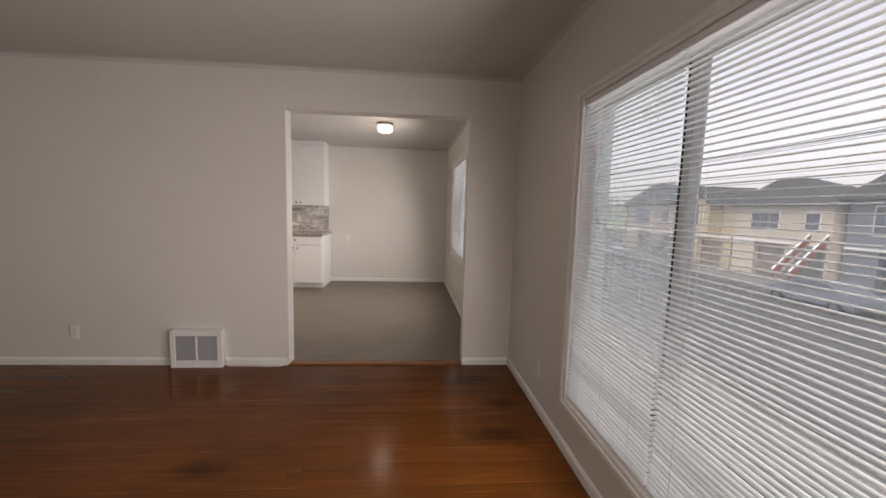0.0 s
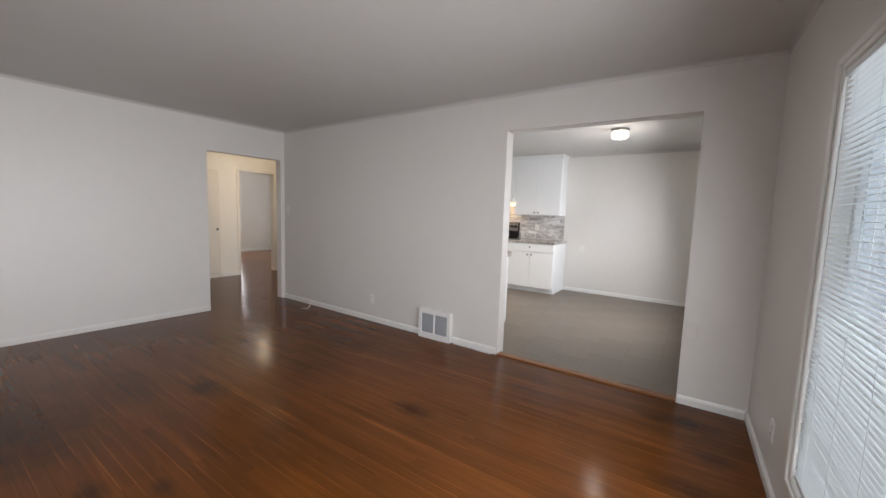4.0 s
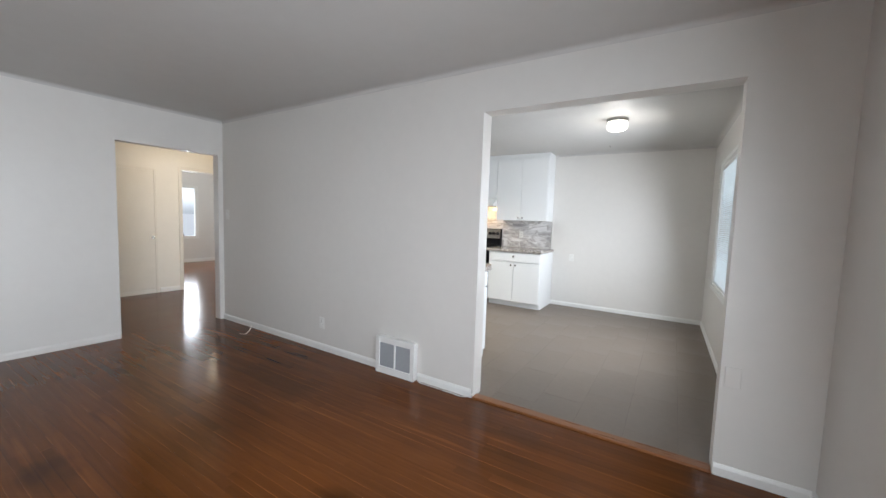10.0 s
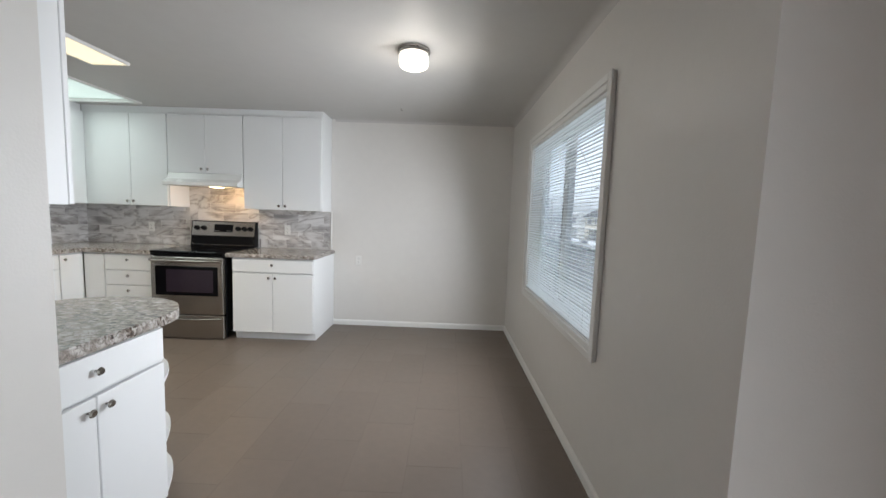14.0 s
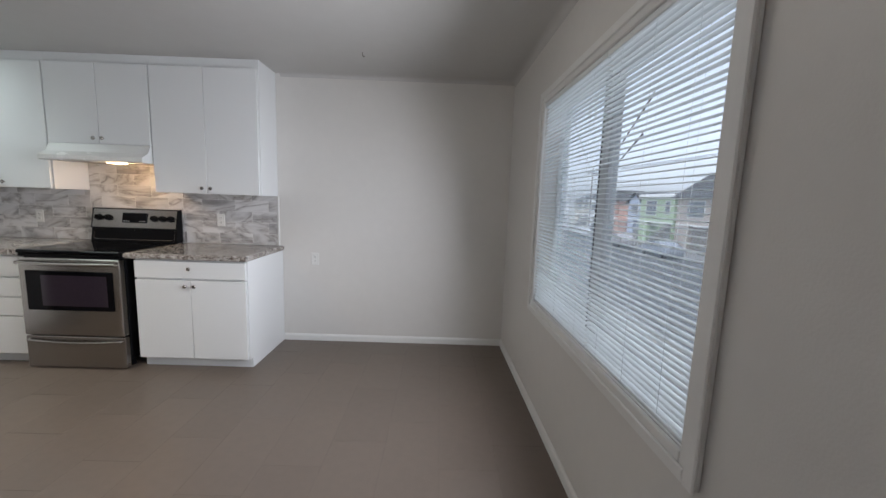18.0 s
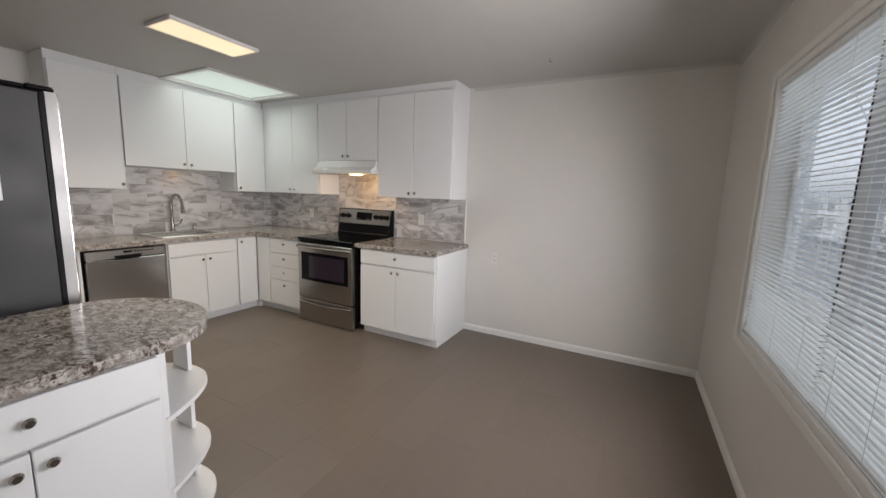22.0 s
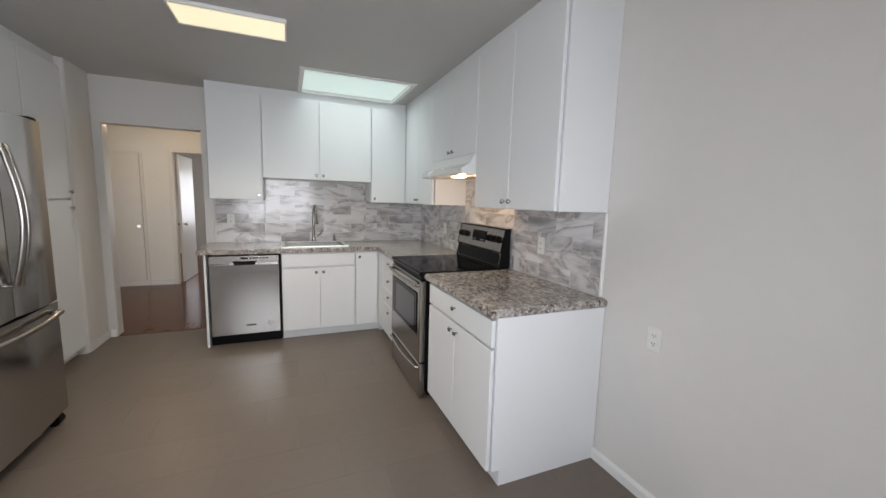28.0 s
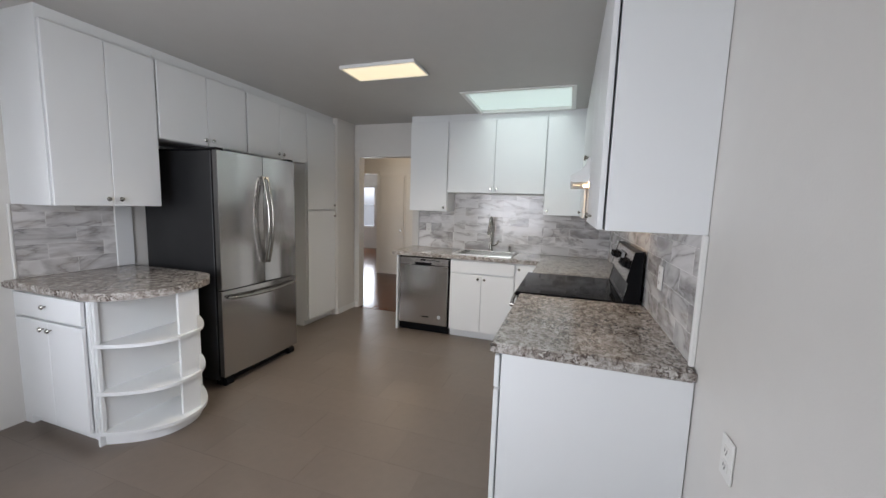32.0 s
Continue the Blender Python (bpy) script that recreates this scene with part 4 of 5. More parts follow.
s = thing("stove", pose(-2.923, 6.638, 0), "stainless steel electric range with a black glass cooktop", "stove")
W = 0.756
bpart("body", (0.0, W, 0.03, 0.682, 0.07, 0.893), DARK, s, "black enamel sides", 0.003)
for x in (0.05, W - 0.05):
    for y in (0.10, 0.55):
        part("foot", cyl(bmesh.new(), (x, y, 0), (x, y, 0.072), 0.018, n=12), DARK, s)
bpart("kick_plate", (0.03, W - 0.03, 0.06, 0.075, 0.005, 0.072), DARK, s, "black recessed kick plate", 0)
dr = bpart("drawer", (0.004, W - 0.004, -0.018, 0.03, 0.010, 0.258), STEEL_H, s, "stainless storage drawer", 0.006)
part("handle", half_bow(bmesh.new(), 0.03, W - 0.03, -0.017, 0.026, 0.228, 0.010, lift=-0.012), STEEL_H, dr, "bowed steel handle", True)
od = bpart("oven_door", (0.004, W - 0.004, -0.022, 0.03, 0.267, 0.862), STEEL_H, s, "stainless oven door", 0.007)
bpart("oven_window", (0.055, W - 0.055, -0.027, -0.020, 0.465, 0.768), BLACK, od, "dark oven window", 0.004)
bpart("inner_window", (0.17, W - 0.10, -0.0285, -0.0265, 0.50, 0.735), mat("tinted_oven_glass", (0.03, 0.022, 0.032), 0.12), od, "tinted inner window", 0)
part("handle", half_bow(bmesh.new(), 0.02, W - 0.02, -0.021, 0.042, 0.828, 0.013, lift=-0.004), STEEL_H, od, "bowed steel bar handle", True)
bpart("badge", (W / 2 - 0.035, W / 2 + 0.035, -0.0255, -0.0215, 0.355, 0.378), CHROME, od, "small plain metal badge", 0.001)
bpart("trim_band", (0.0, W, -0.012, 0.03, 0.868, 0.893), DARK, s, "black band under the cooktop", 0.003)
ct = bpart("cooktop", (-0.004, W + 0.004, -0.025, 0.622, 0.893, 0.922), BLACK, s, "black ceramic glass cooktop", 0.008)
ring = mat("cooktop_ring_print", (0.045, 0.045, 0.047), 0.2)
for x, y, r in ((0.19, 0.17, 0.105), (0.57, 0.17, 0.085), (0.19, 0.43, 0.08), (0.57, 0.43, 0.105)):
    bm = bmesh.new()
    inner, outer = [[bm.verts.new((x + q * math.cos(2 * math.pi * k / 32), y + q * math.sin(2 * math.pi * k / 32), 0.9226)) for k in range(32)] for q in (r - 0.004, r)]
    for k in range(32):
        bm.faces.new((inner[k], outer[k], outer[(k + 1) % 32], inner[(k + 1) % 32]))
    part("burner_ring", bm, ring, ct, "grey printed burner ring")
bm = bmesh.new()
prism(bm, [(0.0, 0.0), (0.09, 0.0), (0.09, 0.30), (0.055, 0.30), (0.03, 0.13)], 0, W)
bm.transform(Matrix(((0, 0, 1, 0), (1, 0, 0, 0.592), (0, 1, 0, 0.915), (0, 0, 0, 1))))
part("backguard", bm, DARK, s, "black sloped backguard")
bm = bmesh.new()
prism(bm, [(-0.006, 0.0), (0.03, 0.0), (0.03, 0.165), (0.0, 0.165)], 0.0, W - 0.004)
bm.transform(Matrix(((0, 0, 1, 0.002), (1, 0, 0, 0), (0, 1, 0, 0), (0, 0, 0, 1))))
bmesh.ops.bevel(bm, geom=bm.edges[:], offset=0.004, segments=2, affect="EDGES")
cp = part("control_panel", bm, STEEL_H, s, "stainless control panel")
for x in (-0.003, W - 0.0015):
    bm = prism(bmesh.new(), [(0.590, 0.923), (0.612, 1.030), (0.599, 1.042), (0.634, 1.212), (0.682, 1.217), (0.682, 0.923)], x, x + 0.0045)
    bm.transform(Matrix(((0, 0, 1, 0), (1, 0, 0, 0), (0, 1, 0, 0), (0, 0, 0, 1))))
    part("end_cap", bm, DARK, s, "black backguard end")
bezel = [(0.035, 0.595, 0.938), (W - 0.035, 0.595, 0.938), (W - 0.020, 0.597, 0.950), (W - 0.020, 0.6125, 1.020), (W - 0.035, 0.615, 1.030), (0.035, 0.615, 1.030), (0.020, 0.6125, 1.020), (0.020, 0.597, 0.950), (0.035, 0.595, 0.938)]
part("bezel", tube(bmesh.new(), bezel, 0.003, 6), CHROME, s, "thin bright line round the lower backguard", True)
cp.matrix_local = Matrix.Translation((0, 0.607, 1.045)) @ Matrix.Rotation(radians(-10), 4, "X")
bpart("display", (0.27, 0.49, -0.009, -0.002, 0.045, 0.135), BLACK, cp, "black clock display", 0.002)
for x in (0.062, 0.145, 0.555, 0.628, 0.700):
    k = part("knob", cyl(cyl(bmesh.new(), (x, -0.002, 0.088), (x, -0.012, 0.088), 0.028, n=24), (x, -0.010, 0.088), (x, -0.034, 0.088), 0.023, 0.020, n=24), DARK, cp, "black burner knob", True)
    bpart("pointer", (x - 0.004, x + 0.004, -0.039, -0.032, 0.068, 0.108), DARK, k, "", 0.001)
for x in (0.29, 0.31, 0.33, 0.43, 0.45, 0.47):
    bpart("button", (x - 0.006, x + 0.006, -0.0105, -0.0085, 0.055, 0.063), STEEL, cp, "", 0)

# ---- range hood ----
s = thing("range_hood", pose(-2.985, 7.348, 1.60), "white under-cabinet range hood with a lit bulb", "range hood")
HOODW = mat("white_enamel_hood", (0.74, 0.75, 0.74), 0.25, vary=0.02)
bm = bmesh.new()
prism(bm, [(0.0, 0.012), (-0.435, 0.0), (-0.450, 0.008), (-0.450, 0.040), (-0.385, 0.078), (-0.352, 0.144), (0.0, 0.144)], 0, 0.82)
bm.transform(Matrix(((0, 0, 1, 0), (1, 0, 0, 0), (0, 1, 0, 0), (0, 0, 0, 1))))
part("canopy", bm, HOODW, s, "white enamel canopy")
bpart("grease_filter", (0.08, 0.74, -0.25, -0.06, 0.003, 0.0105), STEEL, s, "aluminium grease filter", 0)
part("lamp_lens", box(bmesh.new(), 0.46, 0.58, -0.37, -0.29, -0.008, 0.006, bevel=0.004), HOOD_GLOW, s, "glowing warm lamp lens")
for k in range(4):
    bpart("switch", (0.10 + 0.035 * k, 0.122 + 0.035 * k, -0.4535, -0.4485, 0.016, 0.028), HOODW, s, "", 0.001)
bulb("hood_bulb", (-2.465, 7.04, 1.565), 3.4, (1.0, 0.66, 0.34), 0.03)

# ---- refrigerator ----
EDGE = mat("satin_steel_edge", (0.20, 0.197, 0.193), 0.38, 1.0, vary=0.03)
s = thing("refrigerator", pose(-1.885, 4.51, 0, 0, 0, 180), "stainless French-door refrigerator with dark grey sides", "refrigerator")
W = 0.80
bpart("body", (0.0, W, 0.062, 0.77, 0.05, 1.782), SLATE, s, "dark grey textured cabinet sides", 0.006)
bpart("toe_grille", (0.01, W - 0.01, 0.06, 0.10, 0.012, 0.075), DARK, s, "black toe grille", 0.003)


def bowed(x0, x1, z0, z1, bow=0.014, n=10, t=0.060):
    """A door slab whose front bows slightly outward."""
    pts = [(x0, t), (x0, 0.012)] + [(x0 + (x1 - x0) * k / n, 0.006 - bow * math.sin(math.pi * k / n)) for k in range(n + 1)] + [(x1, 0.012), (x1, t)]
    return prism(bmesh.new(), pts[::-1], z0, z1)


for a, b in ((0.004, 0.420), (0.426, W - 0.004)):
    dr = part("door", bowed(a, b, 0.762, 1.785, t=0.046), STEEL, s, "brushed stainless door", True)
    x = b - 0.016 if a < 0.1 else a + 0.020
    pts = [(x, 0.0, 1.62)] + [(x, -0.020 - 0.052 * math.sin(math.pi * k / 16), 1.62 - 0.69 * k / 16) for k in range(17)] + [(x, 0.0, 0.93)]
    part("handle", tube(bmesh.new(), pts, 0.0115, 12), CHROME, dr, "long bowed chrome handle", True)
    bpart("edge_strip", ((a - 0.003) if a < 0.1 else (b - 0.001), (a + 0.001) if a < 0.1 else (b + 0.003), 0.010, 0.046, 0.764, 1.783), EDGE, dr, "bright door edge", 0)
dr = part("freezer_drawer", bowed(0.004, W - 0.004, 0.085, 0.752, t=0.046), STEEL, s, "brushed stainless freezer drawer", True)
part("handle", half_bow(bmesh.new(), 0.06, W - 0.06, -0.006, 0.05, 0.70, 0.0125, lift=-0.012), CHROME, dr, "long bowed chrome handle", True)
bpart("edge_strip", (0.001, 0.005, 0.010, 0.046, 0.087, 0.750), EDGE, dr, "bright drawer edge", 0)
bpart("gasket", (0.002, W - 0.002, 0.0455, 0.0625, 0.09, 1.78), DARK, s, "black door gasket", 0)
for x in (0.004, W - 0.074):
    bpart("hinge_cover", (x, x + 0.07, 0.012, 0.10, 1.7825, 1.806), DARK, s, "dark hinge cover", 0.008)
bpart("top_cap", (0.001, W - 0.001, 0.10, 0.769, 1.7825, 1.800), DARK, s, "dark ridged top cover", 0.006)
for x in (0.06, W - 0.06):
    part("roller_foot", cyl(bmesh.new(), (x - 0.03, 0.045, 0.032), (x + 0.03, 0.045, 0.032), 0.032, n=20), DARK, s, "black front roller foot", True)
for x in (0.06, W - 0.06):
    part("roller_foot", cyl(bmesh.new(), (x - 0.02, 0.70, 0.027), (x + 0.02, 0.70, 0.027), 0.027, n=14), DARK, s, "black rear roller foot", True)

# ---- dishwasher ----
s = thing("dishwasher", pose(XB + 0.006, 5.105, 0, 0, 0, 90), "stainless dishwasher with a black toe panel", "dishwasher")
W = 0.605
bpart("tub", (0.0, W, 0.03, 0.56, 0.02, CT - 0.004), DARK, s, "black tub", 0)
bpart("toe_panel", (0.004, W - 0.004, 0.045, 0.06, 0.0, 0.10), DARK, s, "black toe panel", 0.002)
dr = bpart("door", (0.012, W - 0.012, -0.022, 0.03, 0.105, 0.775), STEEL, s, "brushed stainless door", 0.006)
cp = bpart("control_strip", (0.012, W - 0.012, -0.022, 0.03, 0.780, 0.858), STEEL_H, s, "steel control strip", 0.005)
bpart("display", (0.27, 0.33, -0.0235, -0.021, 0.825, 0.843), BLACK, cp, "small dark display", 0)
for k in range(6):
    bpart("button", (0.345 + 0.027 * k, 0.363 + 0.027 * k, -0.0235, -0.021, 0.828, 0.839), DARK, cp, "", 0)
bm = bmesh.new()
prism(bm, [(-0.105, 0.0), (0.105, 0.0), (0.08, -0.035), (-0.08, -0.035)], 0, 0.004)
bm.transform(Matrix(((1, 0, 0, W / 2), (0, 0, -1, -0.0215), (0, 1, 0, 0.807), (0, 0, 0, 1))))
part("pocket_handle", bm, DARK, cp, "dark pocket handle")
bm = bmesh.new()
for k in range(6):
    box(bm, 0.30 + 0.014 * k, 0.311 + 0.014 * k, -0.0235, -0.021, 0.185, 0.20)
part("badge", bm, DARK, dr, "plain dark badge bars")
part("badge", cyl(bmesh.new(), (0.50, -0.021, 0.20), (0.50, -0.024, 0.20), 0.020, n=24), ALU, dr, "round grey badge", True)

# ---- sink and tap ----
s = thing("sink", pose(0, 0, 0.915), "drop-in stainless steel sink in the worktop", "sink")
x0, x1, y0, y1 = SINK
bm = bmesh.new()
for e in ((x0 - 0.03, x0 + 0.004, y0 - 0.03, y1 + 0.03), (x1 - 0.004, x1 + 0.03, y0 - 0.03, y1 + 0.03), (x0, x1, y0 - 0.03, y0 + 0.004), (x0, x1, y1 - 0.004, y1 + 0.03)):
    box(bm, *e, 0.0, 0.011, bevel=0.004)
part("rim", bm, mat("bright_sink_steel", (0.74, 0.73, 0.71), 0.32, 1.0, vary=0.03), s, "bright steel rim")
bm = bmesh.new()
for e in ((x0, x0 + 0.003, y0, y1, -0.17, 0.003), (x1 - 0.003, x1, y0, y1, -0.17, 0.003), (x0, x1, y0, y0 + 0.003, -0.17, 0.003), (x0, x1, y1 - 0.003, y1, -0.17, 0.003), (x0, x1, y0, y1, -0.173, -0.169)):
    box(bm, *e)
part("basin", bm, STEEL, s)
part("drain", cyl(bmesh.new(), ((x0 + x1) / 2, (y0 + y1) / 2, -0.169), ((x0 + x1) / 2, (y0 + y1) / 2, -0.165), 0.045, n=24), CHROME, s, "chrome drain", True)
s = thing("faucet", pose(-4.195, 6.05, 0.926), "brushed nickel gooseneck pull-down faucet", "faucet")
part("base", cyl(cyl(bmesh.new(), (0, 0, 0), (0, 0, 0.012), 0.028, n=24), (0, 0, 0.01), (0, 0, 0.10), 0.019, 0.016, n=24), CHROME, s, "", True)
pts = [(0, 0, 0.09), (0, 0, 0.27)] + [(0.09 - 0.09 * math.cos(a), 0.012 * math.sin(a / 2), 0.30 + 0.095 * math.sin(a)) for a in (math.pi * k / 12 for k in range(12))] + [(0.187, 0.012, 0.29)]
part("spout", tube(bmesh.new(), pts, 0.0145, 14), CHROME, s, "curved spout", True)
part("spray_head", cyl(bmesh.new(), (0.186, 0.012, 0.295), (0.200, 0.012, 0.20), 0.0155, 0.023, n=18), CHROME, s, "pull-down spray head", True)
part("lever", tube(bmesh.new(), [(0, 0.0, 0.06), (0.0, 0.045, 0.062), (0.012, 0.075, 0.085), (0.02, 0.09, 0.13)], 0.0085), CHROME, s, "curved lever", True)
s = thing("soap_dispenser", pose(-4.195, 6.27, 0.926), "brushed nickel soap dispenser on the sink rim", "soap dispenser")
part("body", cyl(cyl(bmesh.new(), (0, 0, 0), (0, 0, 0.008), 0.022, n=20), (0, 0, 0.007), (0, 0, 0.055), 0.013, n=20), CHROME, s, "", True)
part("nozzle", tube(bmesh.new(), [(0, 0, 0.05), (0, 0, 0.068), (0.035, 0, 0.066), (0.05, 0, 0.058)], 0.007), CHROME, s, "", True)

# ---- rounded open shelves ----
s = thing("open_shelf_unit", pose(0, 0, 0), "white rounded open shelves at the end of the base cabinet", "shelf unit", "kitchen cabinets")
X0, X1, YS = -1.745, -1.112, 4.43
bpart("side_panel", (X0 - 0.005, X1 - 0.001, YS, YS + 0.018, 0.0, CT), CAB, s)
for z in (0.09, 0.33, 0.61):
    part("shelf", prism(bmesh.new(), bowed_end(X0, X1, YS + 0.018, YS + 0.02, 0.292 if z < 0.2 else 0.28), z - 0.02, z), CAB, s, "", True)
part("plinth", prism(bmesh.new(), bowed_end(X0 + 0.03, X1 - 0.03, YS + 0.018, YS + 0.02, 0.245), 0.0, 0.07), CAB, s, "", True)
for z0, z1 in ((0.09, 0.31), (0.33, 0.59), (0.61, CT)):
    bpart("post", (-1.535, -1.418, YS + 0.254, YS + 0.272, z0, z1), CAB, s, "", 0.002)
    bpart("edge_stile", (X1 - 0.032, X1 - 0.010, YS + 0.018, YS + 0.034, z0, z1), CAB, s, "", 0.002)

# ---- sockets, switches, register, cords ----
def outlet(m, label, switch=False, blank=False):
    """A wall plate, local -y outward."""
    o = thing("light_switch" if switch else "wall_outlet", m, label, "switch" if switch else "outlet", "wall plates")
    pl = bpart("plate", (-0.036, 0.036, -0.007, -0.0005, -0.057, 0.057), WALL if blank else PLATE, o, "", 0.003)
    if blank:
        return o
    if switch:
        bpart("toggle", (-0.006, 0.006, -0.016, -0.004, -0.012, 0.012), PLATE, pl, "", 0.002)
    else:
        for z in (-0.02, 0.02):
            r = bpart("socket", (-0.017, 0.017, -0.0085, -0.005, z - 0.014, z + 0.014), PLATE, pl, "", 0.003)
            bm = bmesh.new()
            for x in (-0.007, 0.006):
                box(bm, x - 0.0012, x + 0.0012, -0.0092, -0.008, z - 0.004, z + 0.006)
            cyl(bm, (0, -0.0082, z - 0.009), (0, -0.0092, z - 0.009), 0.0025, n=8)
            part("slot", bm, SLOT, pl, "dark slots")
    return o


out = "white duplex outlet on the wall"
outlet(pose(-2.50, divider_y(-2.5) - 0.001, 0.28), out)
outlet(pose(-0.955, 7.349, 0.80), out)
outlet(pose(-1.815, 7.337, 1.135), "white duplex outlet in the marble backsplash")
outlet(pose(-3.47, 7.337, 1.12), "white duplex outlet in the marble backsplash")
outlet(pose(-4.257, 5.235, 1.16, 0, 0, 90), "white duplex outlet in the marble backsplash")
outlet(pose(-3.28, -0.199, 0.295, 0, 0, 180), out)
outlet(EAST_LR @ pose(0, -0.745, 0.30, 0, 0, -90), out)
outlet(pose(0.755, 3.589, 0.56), "blank wall plate painted over like the pier", blank=True)
outlet(pose(-4.25, divider_y(-4.25) - 0.001, 1.325), "white toggle switch beside the doorway", True)

s = thing("wall_register", pose(-1.512, divider_y(-1.512) - 0.001, 0.0), "white steel floor-level heating register with grey louvres", "vent")
bm = bmesh.new()
for e in ((-0.205, -0.165, 0.0, 0.325), (0.165, 0.205, 0.0, 0.325), (-0.165, 0.165, 0.275, 0.325), (-0.165, 0.165, 0.0, 0.065), (-0.008, 0.008, 0.065, 0.275)):
    box(bm, e[0], e[1], -0.062, -0.05, e[2], e[3], bevel=0.002)
part("face_frame", bm, TRIM, s, "white steel face frame")
bpart("housing", (-0.20, 0.20, -0.051, -0.0005, 0.0, 0.32), TRIM, s, "", 0.002)
LOUV = mat("grey_louvre", (0.34, 0.36, 0.38), 0.5, vary=0.05)
bm = box(bmesh.new(), -0.0775, 0.0775, -0.0615, -0.0545, -0.0035, 0.0035)
me = mesh("louvre", bm, LOUV)
bpart("louvre_backing", (-0.166, 0.166, -0.0535, -0.0512, 0.064, 0.276), LOUV, s, "grey louvre backing", 0)
for x in (-0.0865, 0.0865):
    for k in range(16):
        o = new("louvre", me)
        o.parent, o.location = s, (x, 0.002, 0.073 + 0.0128 * k)
        o.rotation_euler = (0.6, 0, 0)

CORD = mat("white_cord", (0.7, 0.69, 0.66), 0.5)
o = part("cord", tube(bmesh.new(), [(-1.27, 3.565, 0.006), (-1.05, 3.56, 0.005), (-0.95, 3.55, 0.012), (-0.86, 3.555, 0.006), (-0.80, 3.56, 0.02), (-0.776, 3.60, 0.05), (-0.772, 3.66, 0.055)], 0.004, 8), CORD, smooth=True)
tagged(o, "thin white cable lying along the baseboard", "cable")
o = part("cord", tube(bmesh.new(), [(-3.66, 3.574, 0.045), (-3.60, 3.53, 0.05), (-3.56, 3.49, 0.03), (-3.55, 3.44, 0.006), (-3.60, 3.40, 0.005)], 0.004, 8), CORD, smooth=True)
tagged(o, "short white cable stub at the baseboard", "cable")
o = part("ceiling_hook", tube(bmesh.new(), [(-0.41, 6.80, TOP), (-0.41, 6.80, TOP - 0.02), (-0.40, 6.80, TOP - 0.03), (-0.392, 6.80, TOP - 0.02)], 0.003, 6), CHROME, smooth=True)
tagged(o, "small metal hook in the ceiling", "hook")

# ---- doors of the hall ----
DOORP = mat("cream_door_paint", (0.74, 0.71, 0.64), 0.4, vary=0.03)
d1 = thing("door_1", pose(-6.68, 3.26, 0, 0, 0, 90), "closed cream flat closet door in the hall", "door", kind="structure")
bpart("leaf", (0.0, 0.52, -0.022, -0.001, 0.08, 1.97), DOORP, d1, "", 0.003)
part("door_knob", cyl(cyl(bmesh.new(), (0.48, -0.02, 0.915), (0.48, -0.045, 0.915), 0.010, n=12), (0.48, -0.042, 0.915), (0.48, -0.068, 0.915), 0.018, 0.023, n=16), CHROME, d1, "small brass knob", True)
for e in ((0.525, 0.56, -0.012, -0.001, 0.0, 2.0), (-0.04, -0.005, -0.012, -0.001, 0.0, 2.0), (-0.005, 0.525, -0.012, -0.001, 1.975, 2.01)):
    bpart("casing", e, DOORP, d1, "", 0.002)
d2 = thing("door_2", pose(-6.83, 4.215, 0, 0, 0, 177), "white bedroom door standing open", "door", kind="structure")
bpart("leaf", (0.0, 0.70, -0.02, 0.015, 0.01, 2.01), TRIM, d2, "", 0.003)
for y in (-0.021, 0.016):
    part("door_knob", cyl(cyl(bmesh.new(), (0.065, y, 0.93), (0.065, y + (0.03 if y > 0 else -0.03), 0.93), 0.010, n=12), (0.065, y + (0.028 if y > 0 else -0.028), 0.93), (0.065, y + (0.055 if y > 0 else -0.055), 0.93), 0.02, 0.026, n=16), CHROME, d2, "metal knob", True)
for y0, y1, x in ((4.19, 4.90, -6.68), (2.45, 3.175, -6.68)):
    f = thing("door_casing", pose(0, 0, 0), "cream painted door casing", "door casing", kind="structure")
    for e in ((y0 - 0.055, y0, 0, 2.085), (y1, y1 + 0.055, 0, 2.085), (y0, y1, 2.03, 2.085)):
        bpart("casing", (x - 0.001, x + 0.012, *e), DOORP, f, "", 0.003)


# ---- the street outside ----
ASPHALT = mat("worn_asphalt", (0.06, 0.06, 0.06), 0.85, vary=0.12, scale=0.4, bump=0.3, bscale=40)
CONC = mat("pavement_concrete", (0.165, 0.16, 0.15), 0.85, vary=0.1, scale=0.7, bump=0.1, bscale=30)
ROOF = mat("dark_shingle_roof", (0.048, 0.046, 0.046), 0.85, vary=0.2, scale=2, bump=0.3, bscale=20)
BRICKRED = mat("red_painted_rail", (0.30, 0.10, 0.06), 0.6, vary=0.1)
PANE = mat("dark_house_pane", (0.10, 0.11, 0.125), 0.08)
GZ = -3.0
tagged(bpart("ground", (-600, 600, -600, 600, GZ - 0.5, GZ - 0.02), CONC, bevel=0), "grey ground reaching the horizon", "ground", kind="structure")
tagged(bpart("wall_lower_storey", (-10.5, 1.15, -0.42, 7.5, GZ - 0.1, -0.201), mat("lower_storey_stucco", (0.6, 0.57, 0.52), 0.8, vary=0.06, scale=1.0, bump=0.1, bscale=30), bevel=0), "plain stucco lower storey under the rooms", "wall", kind="structure")
tagged(bpart("road", (8.0, 21.6, -300, 500, GZ - 0.3, GZ), ASPHALT, bevel=0), "grey worn asphalt street", "road", kind="structure")
for x0, x1, nm in ((3.2, 8.0, "pavement"), (21.6, 24.2, "pavement")):
    tagged(bpart(nm, (x0, x1, -300, 500, GZ - 0.3, GZ + 0.14), CONC, bevel=0.02), "pale concrete pavement with a kerb", "pavement", kind="structure")


